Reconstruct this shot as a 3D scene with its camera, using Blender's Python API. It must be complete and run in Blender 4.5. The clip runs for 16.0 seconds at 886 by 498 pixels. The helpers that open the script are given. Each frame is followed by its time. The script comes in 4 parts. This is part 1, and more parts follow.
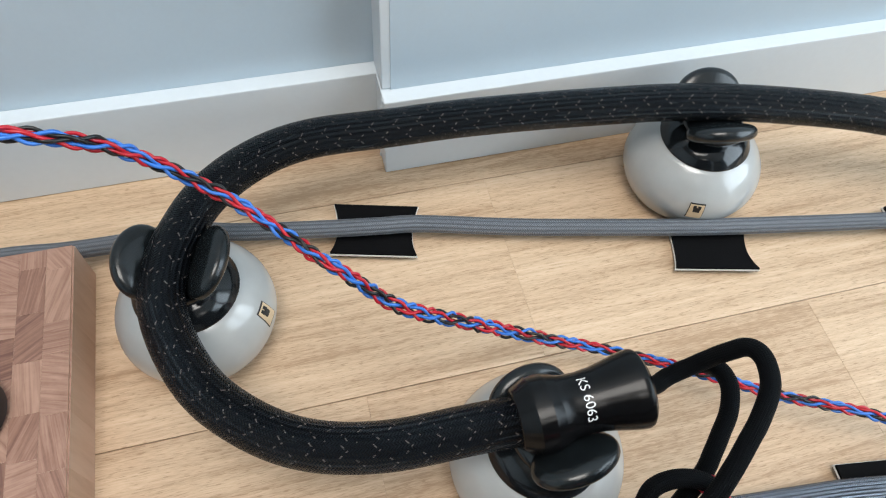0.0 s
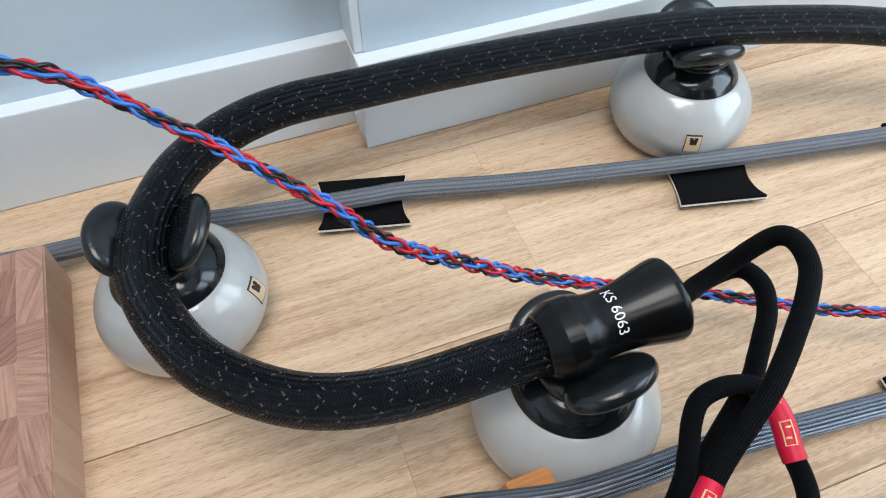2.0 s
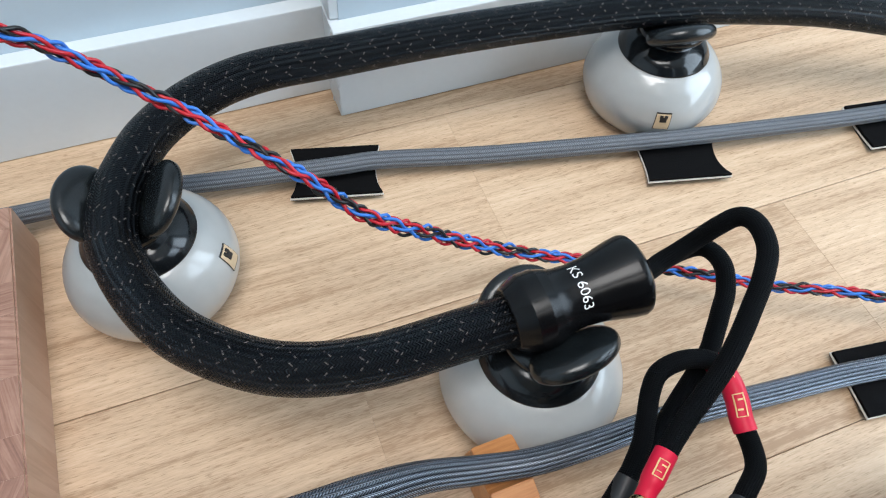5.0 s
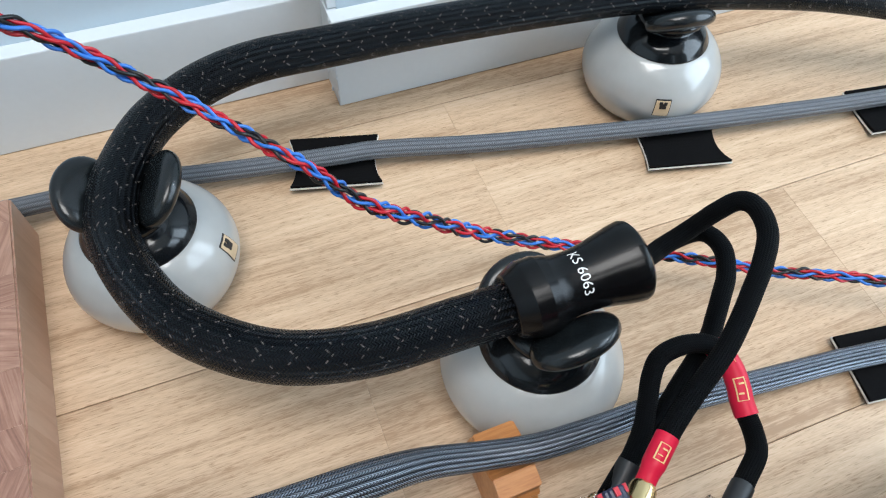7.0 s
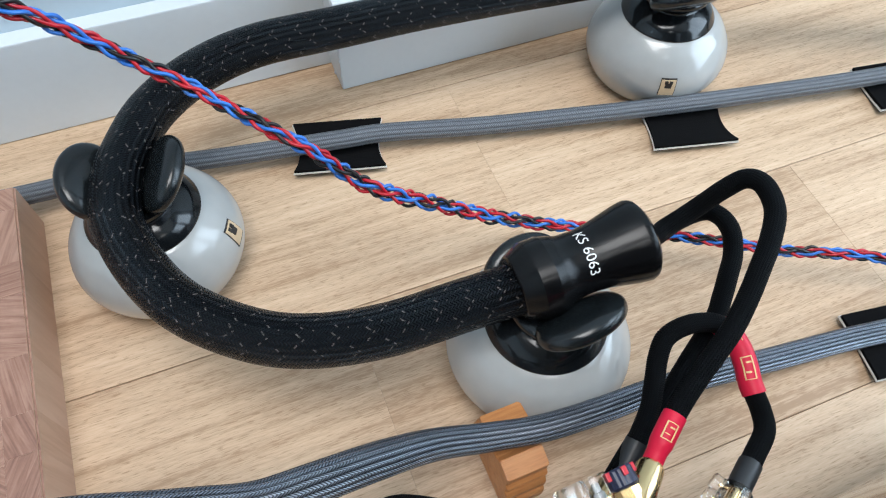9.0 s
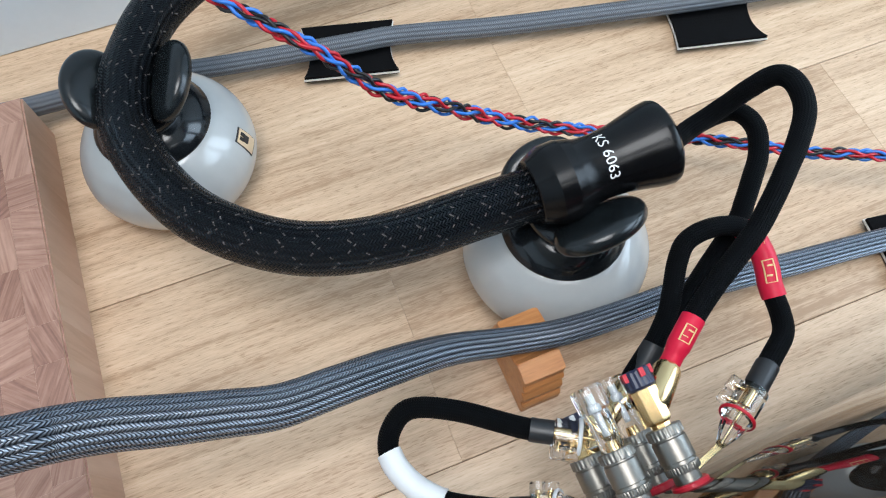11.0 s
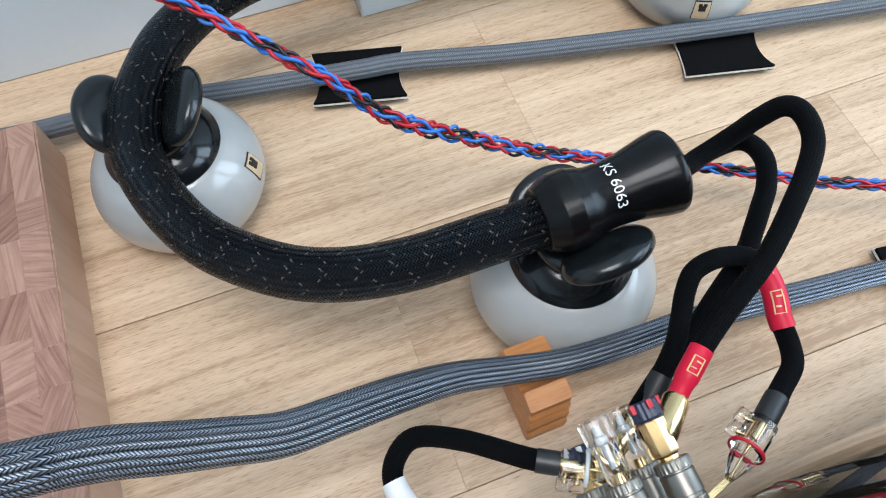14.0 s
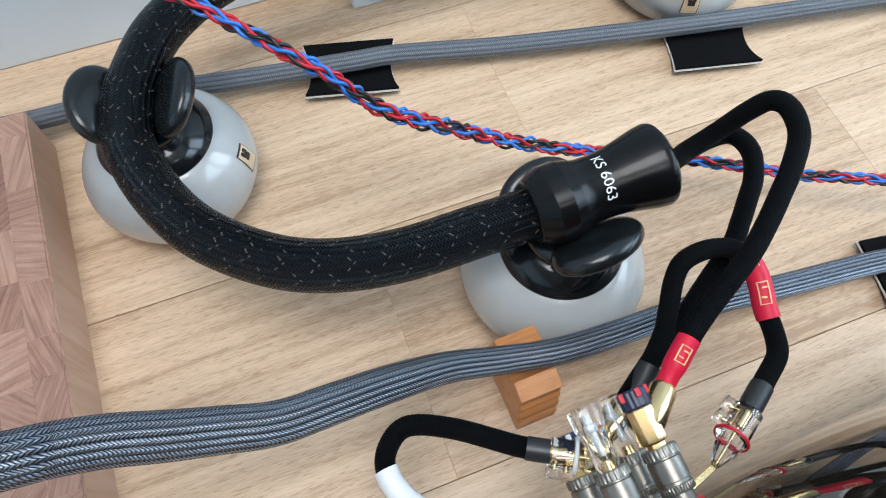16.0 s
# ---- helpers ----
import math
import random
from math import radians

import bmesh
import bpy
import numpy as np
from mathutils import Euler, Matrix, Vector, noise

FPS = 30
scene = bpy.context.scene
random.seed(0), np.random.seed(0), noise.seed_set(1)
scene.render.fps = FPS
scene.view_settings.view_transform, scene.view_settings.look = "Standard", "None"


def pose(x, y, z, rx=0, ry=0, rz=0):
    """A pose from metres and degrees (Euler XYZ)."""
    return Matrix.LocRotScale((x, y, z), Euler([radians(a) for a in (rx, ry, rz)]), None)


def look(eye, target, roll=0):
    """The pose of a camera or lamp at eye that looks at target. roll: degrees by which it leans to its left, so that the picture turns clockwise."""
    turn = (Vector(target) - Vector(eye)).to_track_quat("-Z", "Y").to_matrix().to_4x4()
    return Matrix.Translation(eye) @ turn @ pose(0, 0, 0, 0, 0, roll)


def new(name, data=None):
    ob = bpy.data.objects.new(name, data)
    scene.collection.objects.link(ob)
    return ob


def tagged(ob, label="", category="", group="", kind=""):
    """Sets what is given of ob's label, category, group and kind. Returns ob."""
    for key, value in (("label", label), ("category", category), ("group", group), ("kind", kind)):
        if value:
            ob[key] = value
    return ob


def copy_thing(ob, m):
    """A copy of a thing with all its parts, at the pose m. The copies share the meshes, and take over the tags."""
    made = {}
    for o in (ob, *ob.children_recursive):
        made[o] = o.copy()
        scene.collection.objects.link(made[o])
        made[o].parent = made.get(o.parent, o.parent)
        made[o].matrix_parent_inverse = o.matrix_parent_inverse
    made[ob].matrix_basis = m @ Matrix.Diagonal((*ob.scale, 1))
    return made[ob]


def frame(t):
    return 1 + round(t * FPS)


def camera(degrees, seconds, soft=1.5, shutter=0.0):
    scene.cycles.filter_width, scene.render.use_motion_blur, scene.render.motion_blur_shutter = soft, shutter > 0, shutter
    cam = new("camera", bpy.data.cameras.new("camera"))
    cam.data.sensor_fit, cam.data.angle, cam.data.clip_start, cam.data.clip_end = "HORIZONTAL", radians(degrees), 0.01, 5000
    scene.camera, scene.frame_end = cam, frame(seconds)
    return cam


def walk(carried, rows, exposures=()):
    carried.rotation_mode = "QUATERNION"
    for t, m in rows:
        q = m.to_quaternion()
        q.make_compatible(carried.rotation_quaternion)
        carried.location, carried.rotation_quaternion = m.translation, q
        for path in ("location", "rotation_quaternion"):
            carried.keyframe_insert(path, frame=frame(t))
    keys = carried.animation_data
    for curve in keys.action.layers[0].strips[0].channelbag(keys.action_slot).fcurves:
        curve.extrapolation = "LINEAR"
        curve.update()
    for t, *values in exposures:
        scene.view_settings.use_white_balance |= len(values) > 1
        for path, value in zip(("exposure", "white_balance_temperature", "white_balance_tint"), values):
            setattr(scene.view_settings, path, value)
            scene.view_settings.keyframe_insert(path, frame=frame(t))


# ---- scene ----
cam = camera(64.9, 16.0, soft=1.15)
PATH = [
    (0, (-0.07055, 0.35147, 0.48319), (0.27271, 1.34460, -1.21854), 5.875),
    (0.5, (-0.08688, 0.33596, 0.44570), (0.34004, 1.41539, -1.18297), 5.001),
    (1, (-0.08736, 0.32616, 0.43177), (0.36923, 1.43165, -1.17116), 4.605),
    (1.5, (-0.08632, 0.31987, 0.42093), (0.32107, 1.47425, -1.16066), 0.223),
    (2, (-0.08842, 0.31472, 0.42078), (0.32811, 1.41495, -1.19663), 0.425),
    (2.5, (-0.08846, 0.31423, 0.42203), (0.34098, 1.40967, -1.19525), 1.129),
    (3, (-0.08706, 0.31555, 0.42165), (0.31800, 1.38301, -1.22044), 0.785),
    (3.5, (-0.08801, 0.31504, 0.42052), (0.31611, 1.38462, -1.22041), 0.375),
    (4, (-0.08781, 0.31685, 0.42422), (0.33087, 1.37135, -1.22282), 1.741),
    (4.5, (-0.08807, 0.31501, 0.42566), (0.34603, 1.34185, -1.23481), 2.845),
    (5, (-0.08915, 0.31517, 0.42889), (0.37807, 1.30627, -1.24425), 5.367),
    (7.5, (-0.08940, 0.31222, 0.42691), (0.36920, 1.28745, -1.25791), 4.640),
    (8, (-0.08908, 0.31209, 0.42701), (0.36326, 1.28876, -1.25867), 4.155),
    (8.5, (-0.08876, 0.31188, 0.42446), (0.33832, 1.28746, -1.26842), 2.735),
    (9, (-0.08935, 0.31135, 0.42472), (0.34312, 1.26140, -1.28126), 3.516),
    (9.5, (-0.08565, 0.30772, 0.41510), (0.23120, 1.05523, -1.41270), 0.778),
    (10, (-0.09004, 0.30833, 0.41528), (0.21059, 0.99891, -1.43748), 1.563),
    (10.2, (-0.09024, 0.31022, 0.41577), (0.21984, 1.02112, -1.42772), 1.868),
    (12.3, (-0.08952, 0.31139, 0.41977), (0.22118, 1.09041, -1.39589), 0.486),
    (12.5, (-0.09066, 0.31237, 0.41902), (0.23004, 1.09198, -1.39464), 1.159),
    (13, (-0.09146, 0.31262, 0.42057), (0.23569, 1.10981, -1.38428), 1.331),
    (13.5, (-0.09080, 0.31510, 0.42103), (0.24223, 1.11062, -1.38347), 1.831),
    (14, (-0.08926, 0.31402, 0.41919), (0.22780, 1.13121, -1.37849), 0.463),
    (14.5, (-0.09243, 0.31515, 0.42407), (0.24954, 1.14003, -1.36552), 2.311),
    (15, (-0.09078, 0.31191, 0.42160), (0.24188, 1.09612, -1.38792), 2.083),
    (15.5, (-0.09087, 0.31131, 0.42101), (0.24032, 1.10382, -1.38516), 1.750),
    (16, (-0.09139, 0.31245, 0.42251), (0.24743, 1.10032, -1.38427), 2.451),
]
walk(cam, [(t, look(eye, target, roll)) for t, eye, target, roll in PATH],
     [(0, -0.12, 6950, 11), (1.5, -0.06, 6760, 12), (5, -0.03, 6600, 11), (9, -0.03, 6450, 10), (10, 0.0, 6330, 10), (16, 0.01, 6300, 10)])

# ---- world and light ----
world = bpy.data.worlds.new("world")
scene.world = world
world.use_nodes = True
wn = world.node_tree
sky = wn.nodes.new("ShaderNodeTexSky")
sky.sky_type, sky.sun_disc = "NISHITA", False
sky.sun_elevation, sky.sun_rotation = radians(38), radians(200)
wn.links.new(sky.outputs[0], wn.nodes["Background"].inputs[0])
wn.nodes["Background"].inputs[1].default_value = 0.12

WIN_Y0, WIN_Y1, WIN_Z0, WIN_Z1, EAST = -1.35, 0.50, 0.30, 2.10, 1.70


def area(name, eye, target, sx, sy, watts, colour):
    data = bpy.data.lights.new(name, "AREA")
    data.shape, data.size, data.size_y, data.energy, data.color = "RECTANGLE", sx, sy, watts, colour
    ob = new(name, data)
    ob.matrix_world = look(eye, target)
    return ob


area("window_light", (EAST + 0.02, (WIN_Y0 + WIN_Y1) / 2, (WIN_Z0 + WIN_Z1) / 2), (0, (WIN_Y0 + WIN_Y1) / 2, (WIN_Z0 + WIN_Z1) / 2),
     WIN_Y1 - WIN_Y0, WIN_Z1 - WIN_Z0, 68, (0.68, 0.85, 1.0))
SKY = (-0.85, 0.45, -0.55, 0.60)
area("skylight_light", ((SKY[0] + SKY[1]) / 2, (SKY[2] + SKY[3]) / 2, 2.43), ((SKY[0] + SKY[1]) / 2, (SKY[2] + SKY[3]) / 2, 0), SKY[1] - SKY[0], SKY[3] - SKY[2], 55, (0.98, 0.98, 0.97))


# ---- node helpers ----
class Nodes:
    def __init__(self, name):
        self.mat = bpy.data.materials.new(name)
        self.mat.use_nodes = True
        self.t = self.mat.node_tree
        self.bsdf = self.t.nodes["Principled BSDF"]

    def put(self, sock, v):
        if isinstance(v, bpy.types.NodeSocket):
            self.t.links.new(v, sock)
        elif v is not None:
            sock.default_value = v

    def node(self, kind, out=0, props=None, **ins):
        n = self.t.nodes.new(kind)
        if props:
            n.operation = props
        for k, v in ins.items():
            self.put(n.inputs[k.replace("_", " ")], v)
        return n.outputs[out]

    def math(self, op, a, b=None, c=None):
        n = self.t.nodes.new("ShaderNodeMath")
        n.operation = op
        for i, v in enumerate((a, b, c)):
            self.put(n.inputs[i], v)
        return n.outputs[0]

    def mix(self, fac, a, b):
        n = self.t.nodes.new("ShaderNodeMix")
        n.data_type = "RGBA"
        self.put(n.inputs[0], fac)
        for i, v in ((6, a), (7, b)):
            self.put(n.inputs[i], (*v, 1) if isinstance(v, tuple) and len(v) == 3 else v)
        return n.outputs[2]

    def ramp(self, fac, stops):
        n = self.t.nodes.new("ShaderNodeValToRGB")
        e = n.color_ramp.elements
        while len(e) < len(stops):
            e.new(0.5)
        for el, (p, c) in zip(e, stops):
            el.position, el.color = p, (*c, 1)
        self.put(n.inputs[0], fac)
        return n.outputs[0]

    def coords(self, which="Object"):
        return self.t.nodes.new("ShaderNodeTexCoord").outputs[which]

    def scaled(self, vec, scale, offset=None):
        n = self.t.nodes.new("ShaderNodeMapping")
        self.put(n.inputs["Vector"], vec)
        n.inputs["Scale"].default_value = scale
        if offset is not None:
            self.put(n.inputs["Location"], offset)
        return n.outputs[0]

    def noise(self, vec, scale=1.0, detail=3.0, rough=0.5, distortion=0.0, out=0):
        return self.node("ShaderNodeTexNoise", out, Vector=vec, Scale=scale, Detail=detail, Roughness=rough, Distortion=distortion)

    def bump(self, height, strength=0.3, dist=0.001):
        b = self.node("ShaderNodeBump", Height=height, Strength=strength, Distance=dist)
        self.put(self.bsdf.inputs["Normal"], b)

    def set(self, **ins):
        for k, v in ins.items():
            k = {"Base": "Base Color", "Coat": "Coat Weight", "CoatR": "Coat Roughness", "Trans": "Transmission Weight", "Spec": "Specular IOR Level"}.get(k, k)
            if isinstance(v, tuple) and len(v) == 3:
                v = (*v, 1)
            self.put(self.bsdf.inputs[k], v)
        return self.mat


def plain(name, col, rough, metal=0.0, coat=0.0, grain=0.12, scale=400.0, bump=0.0, **more):
    """A surface with a faint two-scale variation of colour and gloss."""
    m = Nodes(name)
    v = m.coords()
    big, fine = m.noise(v, scale * 0.08, 4), m.noise(v, scale, 3)
    f = m.math("ADD", m.math("MULTIPLY", big, 0.6), m.math("MULTIPLY", fine, 0.4))
    lo, hi = tuple(c * (1 - grain) for c in col), tuple(min(1, c * (1 + grain)) for c in col)
    m.set(Base=m.ramp(f, [(0.3, lo), (0.7, hi)]), Metallic=metal, Coat=coat, **more)
    m.put(m.bsdf.inputs["Roughness"], m.math("MULTIPLY_ADD", big, rough * 0.5, rough * 0.75))
    if bump:
        m.bump(fine, bump, 0.0004)
    return m.mat


def wood(name, stops, along=0, stretch=(4.0, 70.0, 70.0), rough=0.45, fine=(30, 900, 900), coat=0.0, seed=9.0, bump=0.15, weights=(0.46, 0.34, 0.2), ticks=None):
    m = Nodes(name)
    rnd = m.node("ShaderNodeObjectInfo", 5)
    off = m.node("ShaderNodeCombineXYZ", X=m.math("MULTIPLY", rnd, seed), Y=m.math("MULTIPLY", rnd, seed * 3.7), Z=m.math("MULTIPLY", rnd, seed * 1.9))
    base = m.node("ShaderNodeVectorMath", 0, "ADD")
    va = m.t.nodes[-1]
    m.put(va.inputs[0], m.coords())
    m.put(va.inputs[1], off)
    order = [0, 1, 2]
    order[0], order[along] = order[along], order[0]
    sc = tuple(stretch[order[i]] for i in range(3))
    fs = tuple(fine[order[i]] for i in range(3))
    bands = m.noise(m.scaled(base, sc), 1.0, 4, 0.55, 0.9)
    pores = m.noise(m.scaled(base, fs), 1.0, 2, 0.6)
    figure = m.noise(m.scaled(base, tuple(s * 0.22 for s in sc)), 1.0, 3, 0.5, 1.6)
    f = m.math("ADD", m.math("MULTIPLY", bands, weights[0]), m.math("ADD", m.math("MULTIPLY", figure, weights[1]), m.math("MULTIPLY", pores, weights[2])))
    f = m.math("ADD", f, m.math("MULTIPLY_ADD", rnd, 0.10, -0.05))
    if ticks:
        dash = m.noise(m.scaled(base, (ticks[0], ticks[1], ticks[1])), 1.0, 1, 0.4)
        f = m.math("SUBTRACT", f, m.math("MULTIPLY", m.math("SMOOTH_MAX", m.math("SUBTRACT", dash, 0.58), 0.0, 0.015), ticks[2]))
    m.set(Base=m.ramp(f, stops), Coat=coat)
    m.put(m.bsdf.inputs["Roughness"], m.math("MULTIPLY_ADD", pores, 0.25, rough - 0.12))
    m.bump(m.math("ADD", pores, m.math("MULTIPLY", bands, 0.5)), bump, 0.0004)
    return m.mat


def braid(name, turns, ratio, col_a, col_b, gap, rough, tracer=None, every=8.0, bump=0.6, depth=0.0006, sheen_spec=0.5, metal=0.0, floats=1.0):
    """A woven sleeve on a tube whose UV holds metres along it and turns round it."""
    m = Nodes(name)
    sep = m.t.nodes.new("ShaderNodeSeparateXYZ")
    m.put(sep.inputs[0], m.coords("UV"))
    u, v = sep.outputs[0], sep.outputs[1]
    ku, kv = m.math("MULTIPLY", u, ratio), m.math("MULTIPLY", v, float(turns))
    wob = m.math("MULTIPLY_ADD", m.noise(m.coords("UV"), 60.0, 2), 0.5, -0.25)
    a = m.math("ADD", m.math("ADD", ku, kv), wob)
    b = m.math("ADD", m.math("SUBTRACT", ku, kv), wob)
    fa, fb = m.math("FRACT", a), m.math("FRACT", b)
    ha = m.math("SINE", m.math("MULTIPLY", fa, math.pi))
    hb = m.math("SINE", m.math("MULTIPLY", fb, math.pi))
    check = m.math("FLOORED_MODULO", m.math("SUBTRACT" if floats > 1 else "ADD", m.math("FLOOR", a), m.math("FLOOR", b)), 2.0 * floats)
    over = m.math("GREATER_THAN", check, floats - 0.5)
    h = m.math("ADD", m.math("MULTIPLY", over, ha), m.math("MULTIPLY", m.math("SUBTRACT", 1.0, over), hb))
    thread = m.mix(over, col_b, col_a)
    if tracer:
        ta = m.math("MULTIPLY", over, m.math("LESS_THAN", m.math("FRACT", m.math("DIVIDE", a, every)), 1.0 / every))
        tb = m.math("MULTIPLY", m.math("SUBTRACT", 1.0, over), m.math("LESS_THAN", m.math("FRACT", m.math("DIVIDE", b, every)), 1.0 / every))
        ta = m.math("MULTIPLY", ta, m.math("LESS_THAN", m.math("FRACT", m.math("DIVIDE", b, every)), 0.5))
        tb = m.math("MULTIPLY", tb, m.math("LESS_THAN", m.math("FRACT", m.math("DIVIDE", a, every)), 0.5))
        breakup = m.math("GREATER_THAN", m.noise(m.coords("UV"), 700.0, 1), 0.47)
        thread = m.mix(m.math("MULTIPLY", m.math("MAXIMUM", ta, tb), breakup), thread, tracer)
    dirt = m.noise(m.coords("UV"), 25.0, 3)
    col = m.mix(m.math("SMOOTH_MIN", m.math("MULTIPLY", m.math("SUBTRACT", 1.0, h), 1.5), 1.0, 0.1), thread, gap)
    m.set(Base=col, Metallic=metal, Spec=sheen_spec)
    m.bsdf.inputs["Specular Tint"].default_value = (0.72, 0.87, 1.0, 1)
    m.put(m.bsdf.inputs["Roughness"], m.math("MULTIPLY_ADD", dirt, 0.2, rough - 0.1))
    m.bump(h, bump, depth)
    return m.mat


def herringbone(name, cols, ratio, light, dark, rough, metal=0.0, split=0.0):
    """A woven sleeve whose slanting threads turn back at each rib."""
    m = Nodes(name)
    sep = m.t.nodes.new("ShaderNodeSeparateXYZ")
    m.put(sep.inputs[0], m.coords("UV"))
    u, v = sep.outputs[0], sep.outputs[1]
    col = m.math("MULTIPLY", v, float(cols))
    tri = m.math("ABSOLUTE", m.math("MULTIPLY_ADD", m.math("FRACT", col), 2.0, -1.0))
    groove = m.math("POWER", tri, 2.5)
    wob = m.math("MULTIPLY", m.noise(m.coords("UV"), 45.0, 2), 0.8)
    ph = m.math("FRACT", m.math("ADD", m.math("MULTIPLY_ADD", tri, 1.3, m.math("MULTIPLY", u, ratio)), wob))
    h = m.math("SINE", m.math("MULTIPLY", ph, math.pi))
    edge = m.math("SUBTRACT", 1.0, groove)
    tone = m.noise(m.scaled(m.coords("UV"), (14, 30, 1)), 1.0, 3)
    # Thread colour darkens into the rib grooves, which puts their shade into the colour.
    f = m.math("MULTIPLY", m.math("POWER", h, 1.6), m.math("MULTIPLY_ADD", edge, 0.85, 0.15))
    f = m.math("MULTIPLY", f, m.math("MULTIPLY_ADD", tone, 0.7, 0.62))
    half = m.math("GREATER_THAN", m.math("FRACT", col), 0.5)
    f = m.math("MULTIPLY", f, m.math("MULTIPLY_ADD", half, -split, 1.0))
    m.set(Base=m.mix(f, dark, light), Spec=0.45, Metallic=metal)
    m.put(m.bsdf.inputs["Roughness"], m.math("MULTIPLY_ADD", tone, 0.2, rough - 0.1))
    m.bump(m.math("ADD", h, m.math("MULTIPLY", edge, 0.6)), 0.5, 0.0005)
    return m.mat


# ---- materials ----
M_FLOOR = wood("oak_laminate", [(0.36, (0.405, 0.258, 0.153)), (0.45, (0.54, 0.371, 0.240)), (0.53, (0.635, 0.450, 0.298)), (0.64, (0.72, 0.537, 0.375))], stretch=(8.0, 170.0, 170.0), fine=(100, 1100, 1100), rough=0.42, weights=(0.36, 0.34, 0.30), ticks=(150, 1300, 0.8))
M_GROOVE = plain("dark_joint", (0.38, 0.26, 0.17), 0.7)
M_WALL = plain("wall_paint", (0.50, 0.595, 0.665), 0.55, grain=0.02, scale=300, bump=0.08)
M_TRIM = plain("trim_paint", (0.655, 0.70, 0.73), 0.35, grain=0.025, scale=200, bump=0.05)
# Unseen ceiling and far wall, kept dark to cut fill light on black gloss.
M_CEIL = plain("unseen_ceiling_dim", (0.42, 0.42, 0.41), 0.8, grain=0.04)
M_FAR = plain("unseen_wall_dim", (0.22, 0.22, 0.225), 0.7, grain=0.05)
M_GLAZE = plain("white_glaze", (0.41, 0.42, 0.415), 0.30, coat=0.8, grain=0.06, scale=120, CoatR=0.05)
M_BLACKGLAZE = plain("black_glaze", (0.006, 0.0075, 0.009), 0.15, coat=0.0, grain=0.4, scale=200, Spec=0.5)
M_WING = plain("dusty_black_glaze", (0.008, 0.0105, 0.012), 0.23, grain=0.5, scale=260, Spec=0.5)
M_LABEL = plain("cream_label", (0.62, 0.47, 0.30), 0.45, grain=0.06)
M_INK = plain("black_ink", (0.012, 0.011, 0.012), 0.45)
M_MAIN = braid("black_mesh_sleeve", 48, 520.0, (0.0105, 0.0118, 0.015), (0.0022, 0.0025, 0.0034), (0.0001, 0.0001, 0.0001), 0.24, tracer=(0.20, 0.172, 0.16), every=9.0, bump=1.0, depth=0.0010, sheen_spec=0.22, floats=2.0)
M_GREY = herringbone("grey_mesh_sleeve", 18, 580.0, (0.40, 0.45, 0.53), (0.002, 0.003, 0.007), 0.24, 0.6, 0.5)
M_GREY_THIN = herringbone("fine_grey_mesh_sleeve", 12, 700.0, (0.22, 0.24, 0.27), (0.04, 0.045, 0.055), 0.42)
M_LEAD = braid("black_fabric_sleeve", 24, 900.0, (0.008, 0.008, 0.009), (0.005, 0.005, 0.0055), (0.0006, 0.0006, 0.0006), 0.6, bump=0.9, depth=0.0006, sheen_spec=0.08)
M_ANOD = plain("black_anodised", (0.0035, 0.0035, 0.004), 0.24, metal=0.0, coat=0.0, grain=0.2, scale=300, Spec=0.27)
M_PRINT = plain("white_print", (0.75, 0.75, 0.75), 0.5, grain=0.05)
M_RED = plain("red_strand", (0.46, 0.010, 0.022), 0.32, grain=0.1)
M_BLUE = plain("blue_strand", (0.030, 0.165, 0.56), 0.32, grain=0.1)
M_BLACK = plain("black_strand", (0.006, 0.006, 0.007), 0.35)
M_SHRINK_RED = plain("red_shrink", (0.60, 0.012, 0.045), 0.42, grain=0.06, Spec=0.25)
M_SHRINK_BLACK = plain("black_shrink", (0.018, 0.019, 0.021), 0.42)
M_SHRINK_WHITE = plain("white_shrink", (0.74, 0.75, 0.76), 0.45, grain=0.04)
M_GOLD = plain("gold_plate", (0.78, 0.56, 0.28), 0.22, metal=1.0, grain=0.08)
M_GOLDINK = plain("gold_print", (0.70, 0.48, 0.22), 0.45, grain=0.1)
M_NICKEL = plain("satin_nickel", (0.25, 0.235, 0.21), 0.44, metal=1.0, grain=0.06, scale=700)
M_CLEAR = Nodes("clear_plastic").set(Base=(0.96, 0.97, 0.98), Roughness=0.04, Trans=1.0, IOR=1.27, Spec=0.9, Coat=0.6, CoatR=0.03)
M_FROST = plain("frosted_plastic", (0.62, 0.63, 0.63), 0.3, grain=0.05)
M_NAVY = plain("navy_plastic", (0.018, 0.022, 0.055), 0.4)
M_REDP = plain("red_plastic", (0.55, 0.012, 0.03), 0.35)
M_FOAM = plain("black_foam", (0.0045, 0.0045, 0.005), 0.95, grain=0.35, scale=900, bump=0.5, Spec=0.1)
M_SHELL = plain("white_shell", (0.72, 0.70, 0.66), 0.5, grain=0.05)
M_CHERRY = wood("cherry_wood", [(0.32, (0.36, 0.13, 0.04)), (0.5, (0.52, 0.22, 0.075)), (0.68, (0.62, 0.30, 0.12))], stretch=(25.0, 220.0, 220.0), fine=(120, 1500, 1500), rough=0.42)
M_LACQUER = plain("black_lacquer", (0.024, 0.018, 0.013), 0.03, coat=1.0, grain=0.1, Spec=0.75, CoatR=0.02)
M_RUBBER = plain("black_rubber", (0.014, 0.014, 0.015), 0.5)
M_GLASS = Nodes("window_glass").set(Base=(1, 1, 1), Roughness=0.0, Trans=1.0, IOR=1.45)


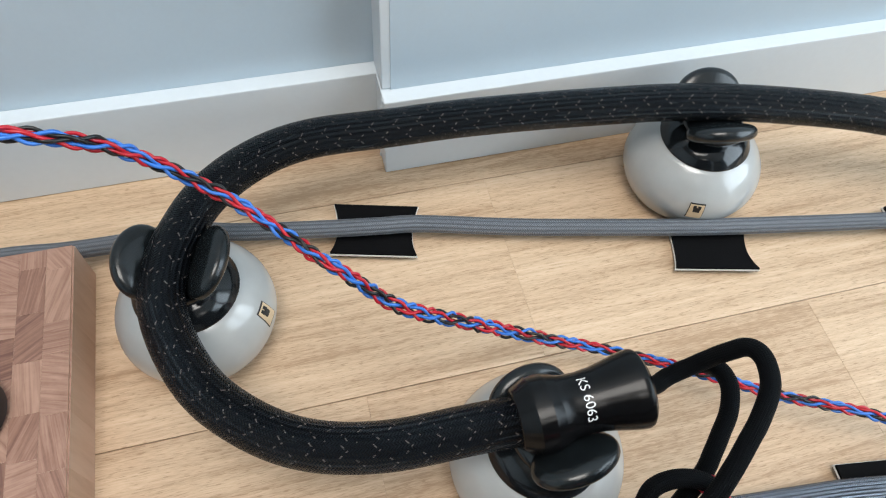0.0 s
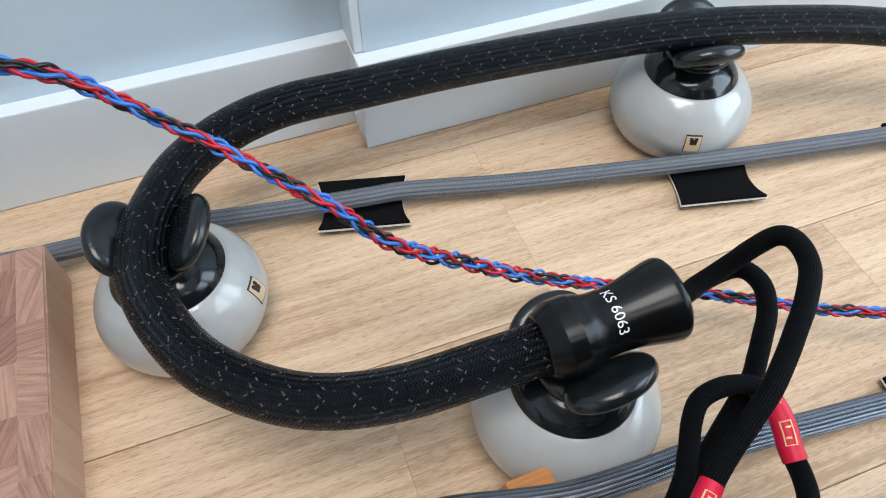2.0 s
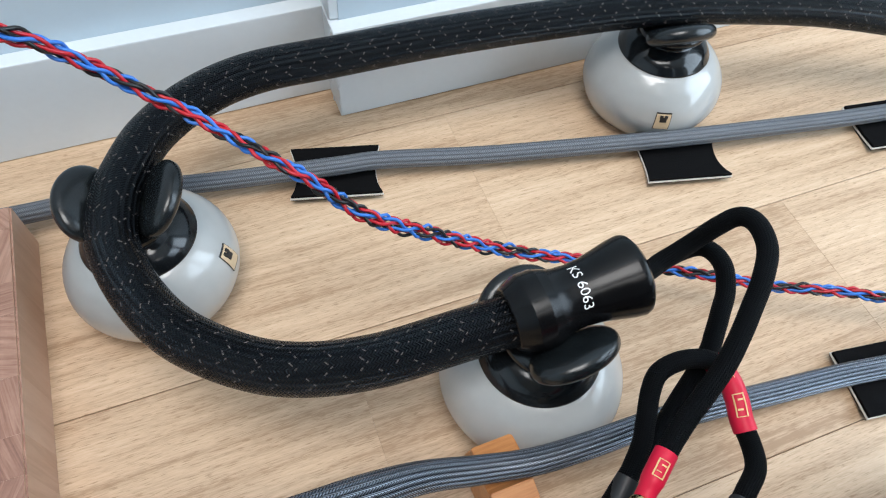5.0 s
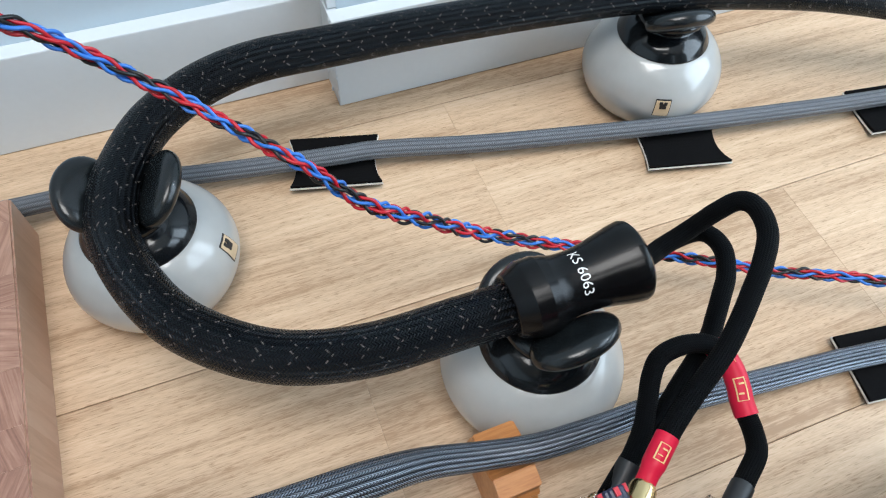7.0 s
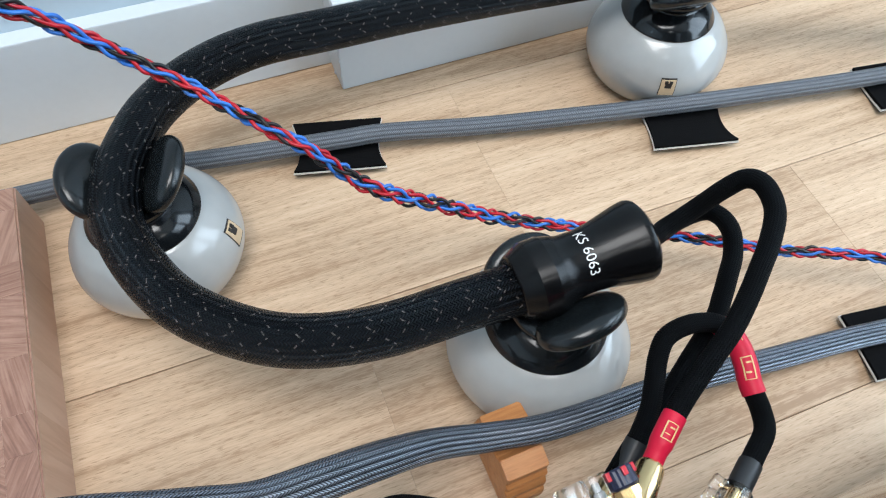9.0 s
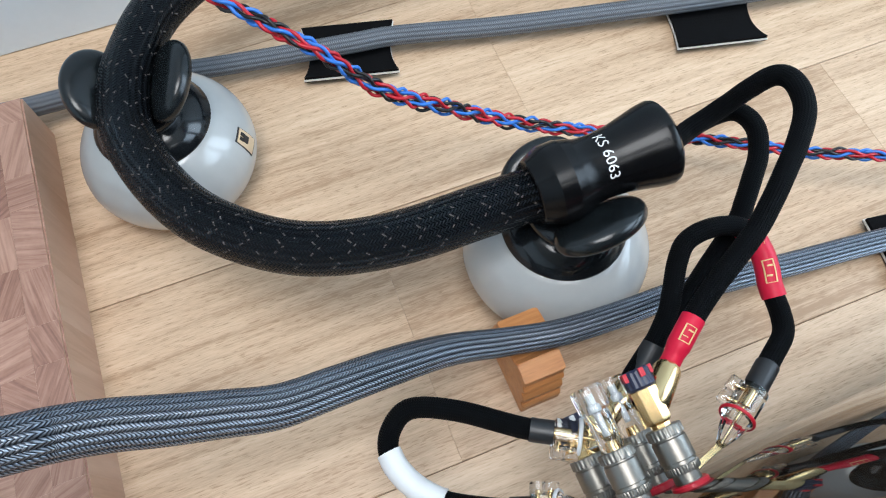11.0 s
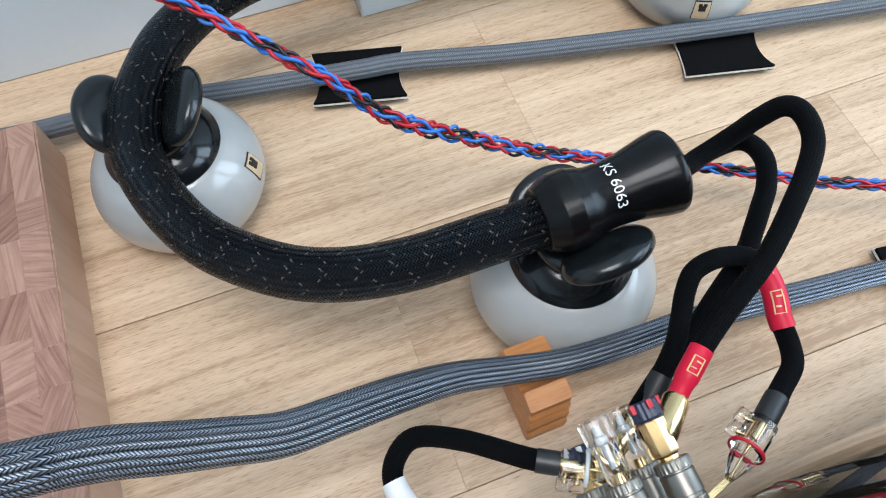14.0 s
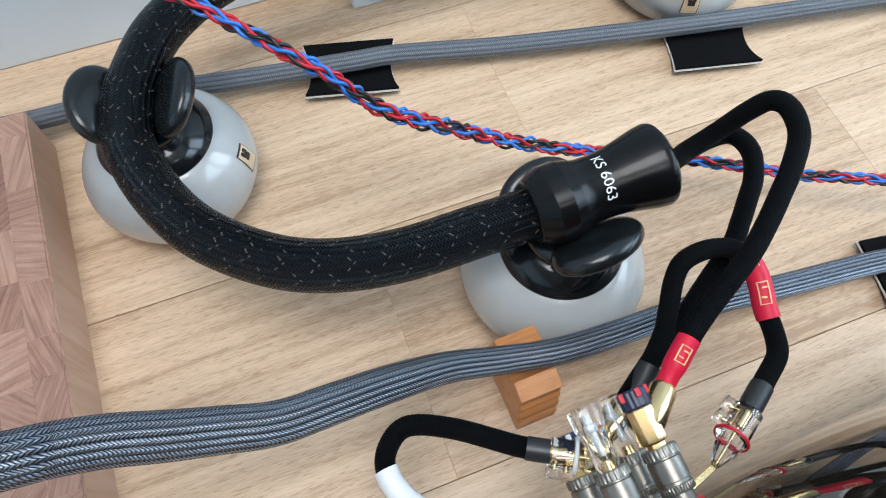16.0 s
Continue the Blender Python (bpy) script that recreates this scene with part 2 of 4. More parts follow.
def end_grain():
    m = Nodes("end_grain_beech")
    rnd = m.node("ShaderNodeObjectInfo", 5)
    c = m.coords()
    off = m.node("ShaderNodeCombineXYZ", X=m.math("MULTIPLY_ADD", rnd, 0.16, -0.08), Y=m.math("MULTIPLY_ADD", m.math("FRACT", m.math("MULTIPLY", rnd, 17.3)), 0.16, -0.08), Z=0.0)
    n = m.t.nodes.new("ShaderNodeVectorMath")
    n.operation = "ADD"
    m.put(n.inputs[0], c)
    m.put(n.inputs[1], off)
    turn = m.t.nodes.new("ShaderNodeVectorRotate")
    turn.rotation_type = "Z_AXIS"
    m.put(turn.inputs["Vector"], n.outputs[0])
    m.put(turn.inputs["Angle"], m.math("MULTIPLY", m.math("FRACT", m.math("MULTIPLY", rnd, 31.7)), 6.28))
    lines = m.noise(m.scaled(turn.outputs[0], (22, 420, 12)), 1.0, 3, 0.6, 0.8)
    pores = m.noise(n.outputs[0], 500.0, 3)
    up = m.noise(m.scaled(n.outputs[0], (190, 190, 12)), 1.0, 3)
    f = m.math("ADD", m.math("MULTIPLY", lines, 0.82), m.math("ADD", m.math("MULTIPLY", pores, 0.10), m.math("MULTIPLY", up, 0.10)))
    f = m.math("ADD", f, m.math("MULTIPLY", m.math("FRACT", m.math("MULTIPLY", rnd, 7.7)), 0.30))
    # End-grain tones, lowered further to put the shade on the top into the colour.
    m.set(Base=m.ramp(f, [(0.40, (0.17, 0.078, 0.057)), (0.62, (0.31, 0.162, 0.115)), (0.88, (0.47, 0.28, 0.205))]))
    m.put(m.bsdf.inputs["Roughness"], m.math("MULTIPLY_ADD", pores, 0.2, 0.42))
    m.bump(f, 0.15, 0.0003)
    return m.mat


M_END = end_grain()
M_SIDE = wood("long_grain_beech", [(0.34, (0.50, 0.31, 0.215)), (0.5, (0.60, 0.395, 0.285)), (0.66, (0.67, 0.47, 0.355))], along=2, stretch=(12.0, 90.0, 90.0), fine=(60, 900, 900), rough=0.5)


# ---- mesh helpers ----
def part(name, mesh, material, parent=None, label=""):
    """One mesh object under a thing or part; mesh is a bmesh or a mesh."""
    if isinstance(mesh, bmesh.types.BMesh):
        me = bpy.data.meshes.new(name)
        mesh.normal_update()
        mesh.to_mesh(me)
        mesh.free()
    else:
        me = mesh
    if material and not me.materials:
        me.materials.append(material)
    ob = new(name, me)
    ob.parent = parent
    if label:
        tagged(ob, label)
    return ob


def thing(name, m, label, category, group="", kind=""):
    ob = new(name)
    ob.empty_display_size = 0.02
    ob.matrix_world = m
    return tagged(ob, label, category, group, kind)


def smooth_mesh(me, angle=40):
    me.polygons.foreach_set("use_smooth", [True] * len(me.polygons))
    me.set_sharp_from_angle(angle=radians(angle))
    return me


def box(x0, x1, y0, y1, z0, z1, bevel=0.0, seg=2):
    bm = bmesh.new()
    bmesh.ops.create_cube(bm, size=1)
    for v in bm.verts:
        v.co = (x0 + (v.co.x + 0.5) * (x1 - x0), y0 + (v.co.y + 0.5) * (y1 - y0), z0 + (v.co.z + 0.5) * (z1 - z0))
    if bevel:
        bmesh.ops.bevel(bm, geom=bm.edges[:], offset=bevel, segments=seg, profile=0.6, affect="EDGES")
    return bm


def curve_points(pts, step=0.002):
    """Catmull-Rom through the points, at even steps along it."""
    p = [Vector(q) for q in pts]
    p = [p[0] * 2 - p[1]] + p + [p[-1] * 2 - p[-2]]
    fine = []
    for i in range(1, len(p) - 2):
        for k in range(24):
            t = k / 24
            a, b, c, d = p[i - 1:i + 3]
            fine.append(0.5 * ((2 * b) + (c - a) * t + (2 * a - 5 * b + 4 * c - d) * t * t + (3 * b - a - 3 * c + d) * t ** 3))
    fine.append(p[-2])
    out, run = [fine[0]], 0.0
    for a, b in zip(fine[:-1], fine[1:]):
        run += (b - a).length
        if run >= step:
            out.append(b)
            run = 0.0
    if (out[-1] - fine[-1]).length > step * 0.3:
        out.append(fine[-1])
    return out


def frames_along(path, up=(0, 0, 1)):
    """Points with tangent, normal and side, turned as little as can be."""
    out, n = [], None
    s = 0.0
    for i, p in enumerate(path):
        t = (path[min(i + 1, len(path) - 1)] - path[max(i - 1, 0)]).normalized()
        if n is None:
            n = Vector(up)
        n = (n - t * n.dot(t)).normalized()
        if i:
            s += (p - path[i - 1]).length
        out.append((p, t, n, t.cross(n), s))
    return out


def skin(name, rings, us, closed_ends=True, angle=60):
    """A tube mesh from rings of points, with UV of metres along and turns round."""
    k = len(rings[0])
    verts = [tuple(v) for r in rings for v in r]
    faces, uvs = [], []
    for i in range(len(rings) - 1):
        for j in range(k):
            j2 = (j + 1) % k
            faces.append((i * k + j, i * k + j2, (i + 1) * k + j2, (i + 1) * k + j))
            uvs += [(us[i], j / k), (us[i], (j + 1) / k), (us[i + 1], (j + 1) / k), (us[i + 1], j / k)]
    if closed_ends:
        faces.append(tuple(range(k))[::-1])
        uvs += [(us[0], 0)] * k
        faces.append(tuple((len(rings) - 1) * k + j for j in range(k)))
        uvs += [(us[-1], 0)] * k
    me = bpy.data.meshes.new(name)
    me.from_pydata(verts, [], faces)
    layer = me.uv_layers.new(name="UVMap")
    layer.data.foreach_set("uv", [c for uv in uvs for c in uv])
    bm = bmesh.new()
    bm.from_mesh(me)
    bmesh.ops.recalc_face_normals(bm, faces=bm.faces[:])
    bm.to_mesh(me)
    bm.free()
    return smooth_mesh(me, angle)


def tube(name, pts, radius, seg=24, step=0.002, shape=None, up=(0, 0, 1)):
    """A swept round tube; radius: a number, or a function of the share of the length; shape: a factor by angle and metres."""
    fr = frames_along(curve_points(pts, step), up)
    total = fr[-1][4]
    rings, us = [], []
    for p, t, n, b, s in fr:
        r = radius(s / total) if callable(radius) else radius
        ring = []
        for j in range(seg):
            a = 2 * math.pi * j / seg
            q = r * (shape(a, s) if shape else 1.0)
            ring.append(p + n * (q * math.cos(a)) + b * (q * math.sin(a)))
        rings.append(ring)
        us.append(s)
    return skin(name, rings, us)


def lathe(name, profile, seg=48, fine=0, angle=35, mod=None):
    """A turned form round z from (radius, height) pairs; fine: rounds the profile."""
    prof = [(r, z) for r, z in profile]
    if fine:
        prof = [(max(0.0, p.x), p.z) for p in curve_points([(r, 0, z) for r, z in prof], fine)]
    rings = []
    for r, z in prof:
        rings.append([Vector((max(r, 1e-5) * (mod(j, z) if mod else 1) * math.cos(2 * math.pi * j / seg), max(r, 1e-5) * (mod(j, z) if mod else 1) * math.sin(2 * math.pi * j / seg), z)) for j in range(seg)])
    return skin(name, rings, [z for r, z in prof], True, angle)


def axis_pose(a, b, up=(0, 0, 1)):
    """A pose at a whose z looks along a to b."""
    z = (Vector(b) - Vector(a)).normalized()
    x = Vector(up).cross(z)
    x = x.normalized() if x.length > 1e-4 else Vector((1, 0, 0))
    y = z.cross(x)
    m = Matrix((x, y, z)).transposed().to_4x4()
    m.translation = a
    return m


# ---- the room ----
X0, X1, Y0, CEIL = -1.9, EAST, -2.6, 2.40
STEP_X, YL, YR, BB = -0.003, 0.752, 0.719, 0.086
TH_L, TH_R = 0.014, 0.014


def slab(name, x0, x1, y0, y1, z0, z1, mat, bevel=0.0):
    ob = part(name, box(x0, x1, y0, y1, z0, z1, bevel), mat)
    return tagged(ob, kind="structure")


def wall_left_and_right():
    slab("wall_north_left", X0 - 0.1, STEP_X + 0.0078, YL + TH_L, YL + TH_L + 0.15, 0, CEIL, M_WALL)
    slab("wall_north_right", STEP_X + 0.008, X1 + 0.1, YR + TH_R, YL + TH_L + 0.15, 0, CEIL, M_WALL, 0.0005)
    # Paler strip added over the wall's return face, standing in for light from the left.
    slab("lit_return_strip", STEP_X + 0.0010, STEP_X + 0.0095, YR + TH_R + 0.0004, YL + TH_L - 0.0005, BB + 0.0005, CEIL - 0.001, M_TRIM, 0.001)
    slab("baseboard_left", X0, STEP_X + 0.004, YL, YL + TH_L, 0.0007, BB, M_TRIM, 0.0012)
    slab("baseboard_right", STEP_X, X1, YR, YR + TH_R, 0.0007, BB, M_TRIM, 0.0012)
    slab("baseboard_return", STEP_X + 0.0002, STEP_X + 0.0078, YR + TH_R - 0.002, YL + 0.002, 0.0007, BB - 0.0003, M_TRIM)


wall_left_and_right()


def caulk():
    """Small lumps of filler left on the baseboard's end."""
    rnd = random.Random(5)
    bm = bmesh.new()
    for k in range(11):
        y, z = rnd.uniform(YR + 0.001, YL - 0.002), abs(rnd.gauss(0, 0.02)) if k < 7 else rnd.uniform(0.0, BB)
        m = Matrix.Translation((STEP_X, y, z + 0.001)) @ Matrix.Diagonal((rnd.uniform(0.0006, 0.0012), rnd.uniform(0.0008, 0.002), rnd.uniform(0.0012, 0.003), 1))
        bmesh.ops.create_icosphere(bm, subdivisions=2, radius=1, matrix=m)
    for f in bm.faces:
        f.smooth = True
    tagged(part("trim_filler", bm, M_TRIM), kind="structure")


caulk()
slab("wall_west", X0 - 0.1, X0, Y0, YL + TH_L, 0, CEIL, M_WALL)
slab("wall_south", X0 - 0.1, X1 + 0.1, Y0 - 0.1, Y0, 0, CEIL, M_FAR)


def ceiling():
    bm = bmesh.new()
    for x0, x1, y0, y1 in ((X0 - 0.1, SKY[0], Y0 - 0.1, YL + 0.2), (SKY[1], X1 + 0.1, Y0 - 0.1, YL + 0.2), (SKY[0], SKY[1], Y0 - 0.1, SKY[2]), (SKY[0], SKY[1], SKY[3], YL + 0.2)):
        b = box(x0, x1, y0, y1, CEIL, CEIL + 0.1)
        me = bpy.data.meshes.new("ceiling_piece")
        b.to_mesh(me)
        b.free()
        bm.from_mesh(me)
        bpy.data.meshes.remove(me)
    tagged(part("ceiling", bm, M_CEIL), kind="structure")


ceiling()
slab("wall_east_low", X1, X1 + 0.1, Y0, YR + TH_R, 0, WIN_Z0, M_WALL)
slab("wall_east_high", X1, X1 + 0.1, Y0, YR + TH_R, WIN_Z1, CEIL, M_WALL)
slab("wall_east_near", X1, X1 + 0.1, WIN_Y1, YR + TH_R, WIN_Z0, WIN_Z1, M_WALL)
slab("wall_east_far", X1, X1 + 0.1, Y0, WIN_Y0, WIN_Z0, WIN_Z1, M_WALL)


def window():
    w = thing("window_1", Matrix.Translation((X1 + 0.05, 0, 0)), "white framed window letting in daylight", "window", kind="structure")
    f = 0.05
    for y0, y1, z0, z1 in ((WIN_Y0, WIN_Y1, WIN_Z0, WIN_Z0 + f), (WIN_Y0, WIN_Y1, WIN_Z1 - f, WIN_Z1), (WIN_Y0, WIN_Y0 + f, WIN_Z0 + f, WIN_Z1 - f),
                           (WIN_Y1 - f, WIN_Y1, WIN_Z0 + f, WIN_Z1 - f), ((WIN_Y0 + WIN_Y1) / 2 - f / 2, (WIN_Y0 + WIN_Y1) / 2 + f / 2, WIN_Z0 + f, WIN_Z1 - f)):
        part("window_frame", box(0.0, 0.04, y0, y1, z0, z1, 0.003), M_TRIM, w)
    mid = (WIN_Y0 + WIN_Y1) / 2
    for y0, y1 in ((WIN_Y0 + f, mid - f / 2), (mid + f / 2, WIN_Y1 - f)):
        p = part("pane", box(0.018, 0.022, y0, y1, WIN_Z0 + f, WIN_Z1 - f), M_GLASS, w)
        p.visible_shadow = False


window()


def skylight():
    w = thing("window_2", Matrix.Translation((0, 0, CEIL)), "white framed skylight letting in daylight", "window", kind="structure")
    f = 0.05
    x0, x1, y0, y1 = SKY
    for a0, a1, b0, b1 in ((x0, x1, y0, y0 + f), (x0, x1, y1 - f, y1), (x0, x0 + f, y0 + f, y1 - f), (x1 - f, x1, y0 + f, y1 - f)):
        part("window_frame", box(a0, a1, b0, b1, 0.005, 0.06, 0.003), M_TRIM, w)
    p = part("pane", box(x0 + f, x1 - f, y0 + f, y1 - f, 0.045, 0.05), M_GLASS, w)
    p.visible_shadow = False


skylight()


# ---- cable lifters ----
DOME = [(0.0, 0.0), (0.038, 0.0), (0.0455, 0.002), (0.0525, 0.011), (0.0570, 0.025), (0.0550, 0.038), (0.0480, 0.050), (0.0400, 0.0575), (0.0355, 0.0600)]
DOME_FINE = [(p.x, p.z) for p in curve_points([(r, 0, z) for r, z in DOME[1:]], 0.0004)]


def dome_patch(name, mid, half, z0, z1, off, mat, parent):
    """A patch that follows the dome's side: angles in degrees, heights in metres."""
    prof = [(r, z) for r, z in DOME_FINE if z0 <= z <= z1]
    bm = bmesh.new()
    grid = []
    for r, z in prof:
        grid.append([bm.verts.new(((r + off) * math.cos(radians(mid + half * k / 4)), (r + off) * math.sin(radians(mid + half * k / 4)), z + off * 0.3)) for k in range(-4, 5)])
    for a, b in zip(grid[:-1], grid[1:]):
        for k in range(8):
            bm.faces.new((a[k], a[k + 1], b[k + 1], b[k]))
    ret = bmesh.ops.extrude_face_region(bm, geom=bm.faces[:])
    for v in ret["geom"]:
        if isinstance(v, bmesh.types.BMVert):
            v.co -= Vector((v.co.x, v.co.y, 0)).normalized() * off * 0.9
    bmesh.ops.recalc_face_normals(bm, faces=bm.faces[:])
    return part(name, bm, mat, parent)


def wing(side, spread):
    """A thick rounded lobe that leans outwards beside the groove."""
    a, b, c = 0.0268, 0.0205, 0.0070
    rings, us = [], []
    for i in range(19):
        ph = math.pi * i / 18 - math.pi / 2
        cz, sz = abs(math.cos(ph)) ** 0.55, math.copysign(abs(math.sin(ph)) ** 0.8, math.sin(ph))
        rings.append([Vector((a * cz * math.cos(q), b * cz * math.sin(q), c * sz)) for q in (2 * math.pi * j / 40 for j in range(40))])
        us.append(i * 0.001)
    me = skin("wing", rings, us, True, 80)
    tilt = Matrix.Rotation(radians(44 * side), 4, "X")
    me.transform(Matrix.Translation((0, side * spread, 0.0940)) @ tilt @ (Matrix.Scale(-1, 4, (0, 1, 0)) if side < 0 else Matrix()))
    return smooth_mesh(me, 80)


def cable_lifter(m, label, at=-109, drops=(0.0, 0.0), up=0.0, spreads=(0.0225, 0.0225), slides=(0.0, 0.0)):
    t = thing("cable_lifter", m, label, "cable support", "cable lifters")
    part("base", lathe("base", DOME, 64, 0.0015, 80), M_GLAZE, t)
    part("collar", lathe("collar", [(0.030, 0.0560), (0.0362, 0.0592), (0.0358, 0.0612), (0.0320, 0.0665), (0.0265, 0.0705), (0.0215, 0.0730), (0.0200, 0.0760), (0.0, 0.0765)], 64, 0.001, 80), M_BLACKGLAZE, t, "glossy black glazed collar")
    sad = bmesh.new()
    bmesh.ops.create_uvsphere(sad, u_segments=40, v_segments=20, radius=1)
    for v in sad.verts:
        v.co = (v.co.x * 0.024, v.co.y * 0.0290, 0.0765 + v.co.z * 0.0095 + 9.0 * (v.co.y * 0.029) ** 2)
    for f in sad.faces:
        f.smooth = True
    part("saddle", sad, M_BLACKGLAZE, t)
    for s, drop, spread, slide in zip((1, -1), drops, spreads, slides):
        w = part("wing", wing(s, spread), M_WING, t, "glossy black glazed wing")
        w.location = (slide, 0, -drop)
    lab = dome_patch("label", at, 6.4, up + 0.0245, up + 0.0405, 0.0004, M_INK, t)
    dome_patch("label_face", at, 5.8, up + 0.0255, up + 0.0395, 0.0007, M_LABEL, lab)
    for mid, half, z0, z1 in ((0, 2.6, 0.0325, 0.0365), (-1.8, 1.3, 0.0355, 0.0385), (1.8, 1.3, 0.0355, 0.0385), (0, 3.2, 0.0300, 0.0308), (0, 3.2, 0.0274, 0.0282)):
        dome_patch("print", at + mid, half, up + z0, up + z1, 0.0014, M_INK, lab)
    return t


LIFT = "squat white porcelain cable lifter with black wings"
cable_lifter(pose(-0.1625, 0.6055, 0, 0, 0, 77) @ Matrix.Diagonal((0.975, 0.970, 1, 1)), LIFT + " under cable bend", -100, (0.0, 0.0), 0.007, (0.0190, 0.0225))
cable_lifter(pose(0.250, 0.658, 0, 0, 0, -6), LIFT + " near baseboard", -107, (0.0085, 0.004), slides=(0.0, -0.0065))
cable_lifter(pose(0.0425, 0.451, 0, 0, 0, 191), LIFT + " under connector", drops=(0.0, 0.011), slides=(0.0, 0.003))


# ---- thick black cable with its connector ----
R_MAIN = 0.0143
MAIN = [(0.030, 0.4550, 0.1010), (-0.006, 0.4575, 0.0975), (-0.052, 0.460, 0.094), (-0.090, 0.469, 0.092), (-0.119, 0.485, 0.091), (-0.146, 0.511, 0.091),
        (-0.162, 0.541, 0.092), (-0.170, 0.574, 0.094), (-0.166, 0.601, 0.096), (-0.157, 0.623, 0.096), (-0.137, 0.653, 0.095), (-0.104, 0.679, 0.092),
        (-0.064, 0.692, 0.090), (-0.007, 0.692, 0.089), (0.060, 0.690, 0.089), (0.146, 0.680, 0.092), (0.232, 0.666, 0.095), (0.319, 0.646, 0.092), (0.393, 0.624, 0.086),
        (0.50, 0.585, 0.070), (0.62, 0.55, 0.04), (0.75, 0.53, 0.0155), (1.05, 0.50, 0.0150)]
main = thing("speaker_cable", Matrix.Translation(MAIN[0]), "thick black mesh-sleeved speaker cable curving over porcelain lifters", "cable")
MAIN_REL = [tuple(Vector(p) - Vector(MAIN[0])) for p in MAIN]
part("sleeve", tube("sleeve", MAIN_REL, R_MAIN, 40, 0.003), M_MAIN, main)

AX0, AX1 = Vector((0.0190, 0.4560, 0.1015)), Vector((0.0935, 0.4560, 0.1090))
bar_m = axis_pose(AX0, AX1)
conn = new("connector")
conn.parent = main
conn.matrix_world = bar_m
tagged(conn, "turned black anodised connector barrel with white lettering")


def barrel_radius(s):
    return float(np.interp(s, [0.024, 0.027, 0.031, 0.039, 0.048, 0.057, 0.066, 0.071], [0.0204, 0.0190, 0.0180, 0.0176, 0.0184, 0.0203, 0.0223, 0.0229]))


def barrel_profile():
    out = [(0.012, 0.020)] + [(barrel_radius(s), s) for s in np.linspace(0.0235, 0.070, 28)]
    return out + [(0.0230, 0.0720), (0.0223, 0.0742), (0.0200, 0.0760), (0.0100, 0.0770), (0.0, 0.0770)]


part("barrel", lathe("barrel", barrel_profile(), 72, 0, 28), M_ANOD, conn)
part("collar", lathe("collar", [(0.0146, 0.0), (0.0170, 0.0), (0.0178, 0.0006), (0.0218, 0.0088), (0.0224, 0.0100), (0.0224, 0.0190), (0.0219, 0.0202), (0.0206, 0.0246), (0.012, 0.0246)], 48, 0, 14, lambda j, q: 1.0 - 0.03 * abs(math.sin(j * math.pi / 8)) ** 2), M_ANOD, conn, "flared black collar with flat sides")


def lettering():
    cu = bpy.data.curves.new("lettering", "FONT")
    cu.body, cu.size, cu.extrude = "KS 6063", 0.0080, 0.0
    ob = bpy.data.objects.new("lettering_curve", cu)
    scene.collection.objects.link(ob)
    bpy.context.view_layer.update()
    me = bpy.data.meshes.new_from_object(ob.evaluated_get(bpy.context.evaluated_depsgraph_get()))
    bpy.data.objects.remove(ob)
    bm = bmesh.new()
    bm.from_mesh(me)
    bmesh.ops.triangulate(bm, faces=bm.faces[:])
    for _ in range(3):
        bmesh.ops.subdivide_edges(bm, edges=[e for e in bm.edges if e.calc_length() > 0.0008], cuts=1)
        bmesh.ops.triangulate(bm, faces=bm.faces[:])
    inv = bar_m.to_3x3().inverted()
    up, front = inv @ Vector((0, 0, 1)), inv @ Vector((0, -1, 0))
    for v in bm.verts:
        s = 0.0352 + v.co.y
        r = barrel_radius(s) + 0.00025
        a = radians(-32) + v.co.x / 0.0180
        v.co = up * (r * math.cos(a)) + front * (r * math.sin(a)) + Vector((0, 0, s))
    part("lettering", bm, M_PRINT, conn, "white printed model lettering")


lettering()

R_LEAD = 0.0053
LEAD_1 = [(0.090, 0.4545, 0.1075), (0.1035, 0.4562, 0.1050), (0.112, 0.4595, 0.104), (0.124, 0.461, 0.108), (0.134, 0.461, 0.116), (0.140, 0.459, 0.128), (0.148, 0.456, 0.138), (0.151, 0.447, 0.142), (0.147, 0.432, 0.142), (0.135, 0.418, 0.140), (0.124, 0.408, 0.136),
          (0.114, 0.399, 0.131), (0.101, 0.389, 0.126), (0.087, 0.381, 0.121), (0.074, 0.374, 0.116), (0.061, 0.366, 0.112), (0.048, 0.3565, 0.109), (0.0385, 0.3488, 0.1048)]
LEAD_2 = [(0.090, 0.4545, 0.1035), (0.1035, 0.4572, 0.1005), (0.124, 0.463, 0.100), (0.140, 0.463, 0.102), (0.146, 0.457, 0.104), (0.147, 0.446, 0.104), (0.141, 0.433, 0.102), (0.132, 0.423, 0.100), (0.124, 0.414, 0.096), (0.115, 0.405, 0.092), (0.093, 0.391, 0.085),
          (0.074, 0.379, 0.080), (0.052, 0.367, 0.076), (0.030, 0.353, 0.070)]
LOOP = [(0.037, 0.355, 0.072), (0.059, 0.374, 0.082), (0.067, 0.385, 0.088), (0.075, 0.397, 0.093), (0.083, 0.404, 0.097), (0.096, 0.405, 0.100), (0.109, 0.401, 0.100), (0.116, 0.394, 0.096), (0.1175, 0.382, 0.092), (0.1145, 0.368, 0.088),
        (0.1130, 0.355, 0.0855), (0.1080, 0.345, 0.086), (0.0965, 0.337, 0.086), (0.0785, 0.3260, 0.088)]


def rel(pts, o):
    return [tuple(Vector(p) - Vector(o)) for p in pts]


def subpath(pts, a, b):
    """The stretch of a smoothed path between two shares of its length."""
    c = curve_points(pts, 0.002)
    return [tuple(c[round(a * (len(c) - 1) + (b - a) * (len(c) - 1) * k / 6)]) for k in range(7)]


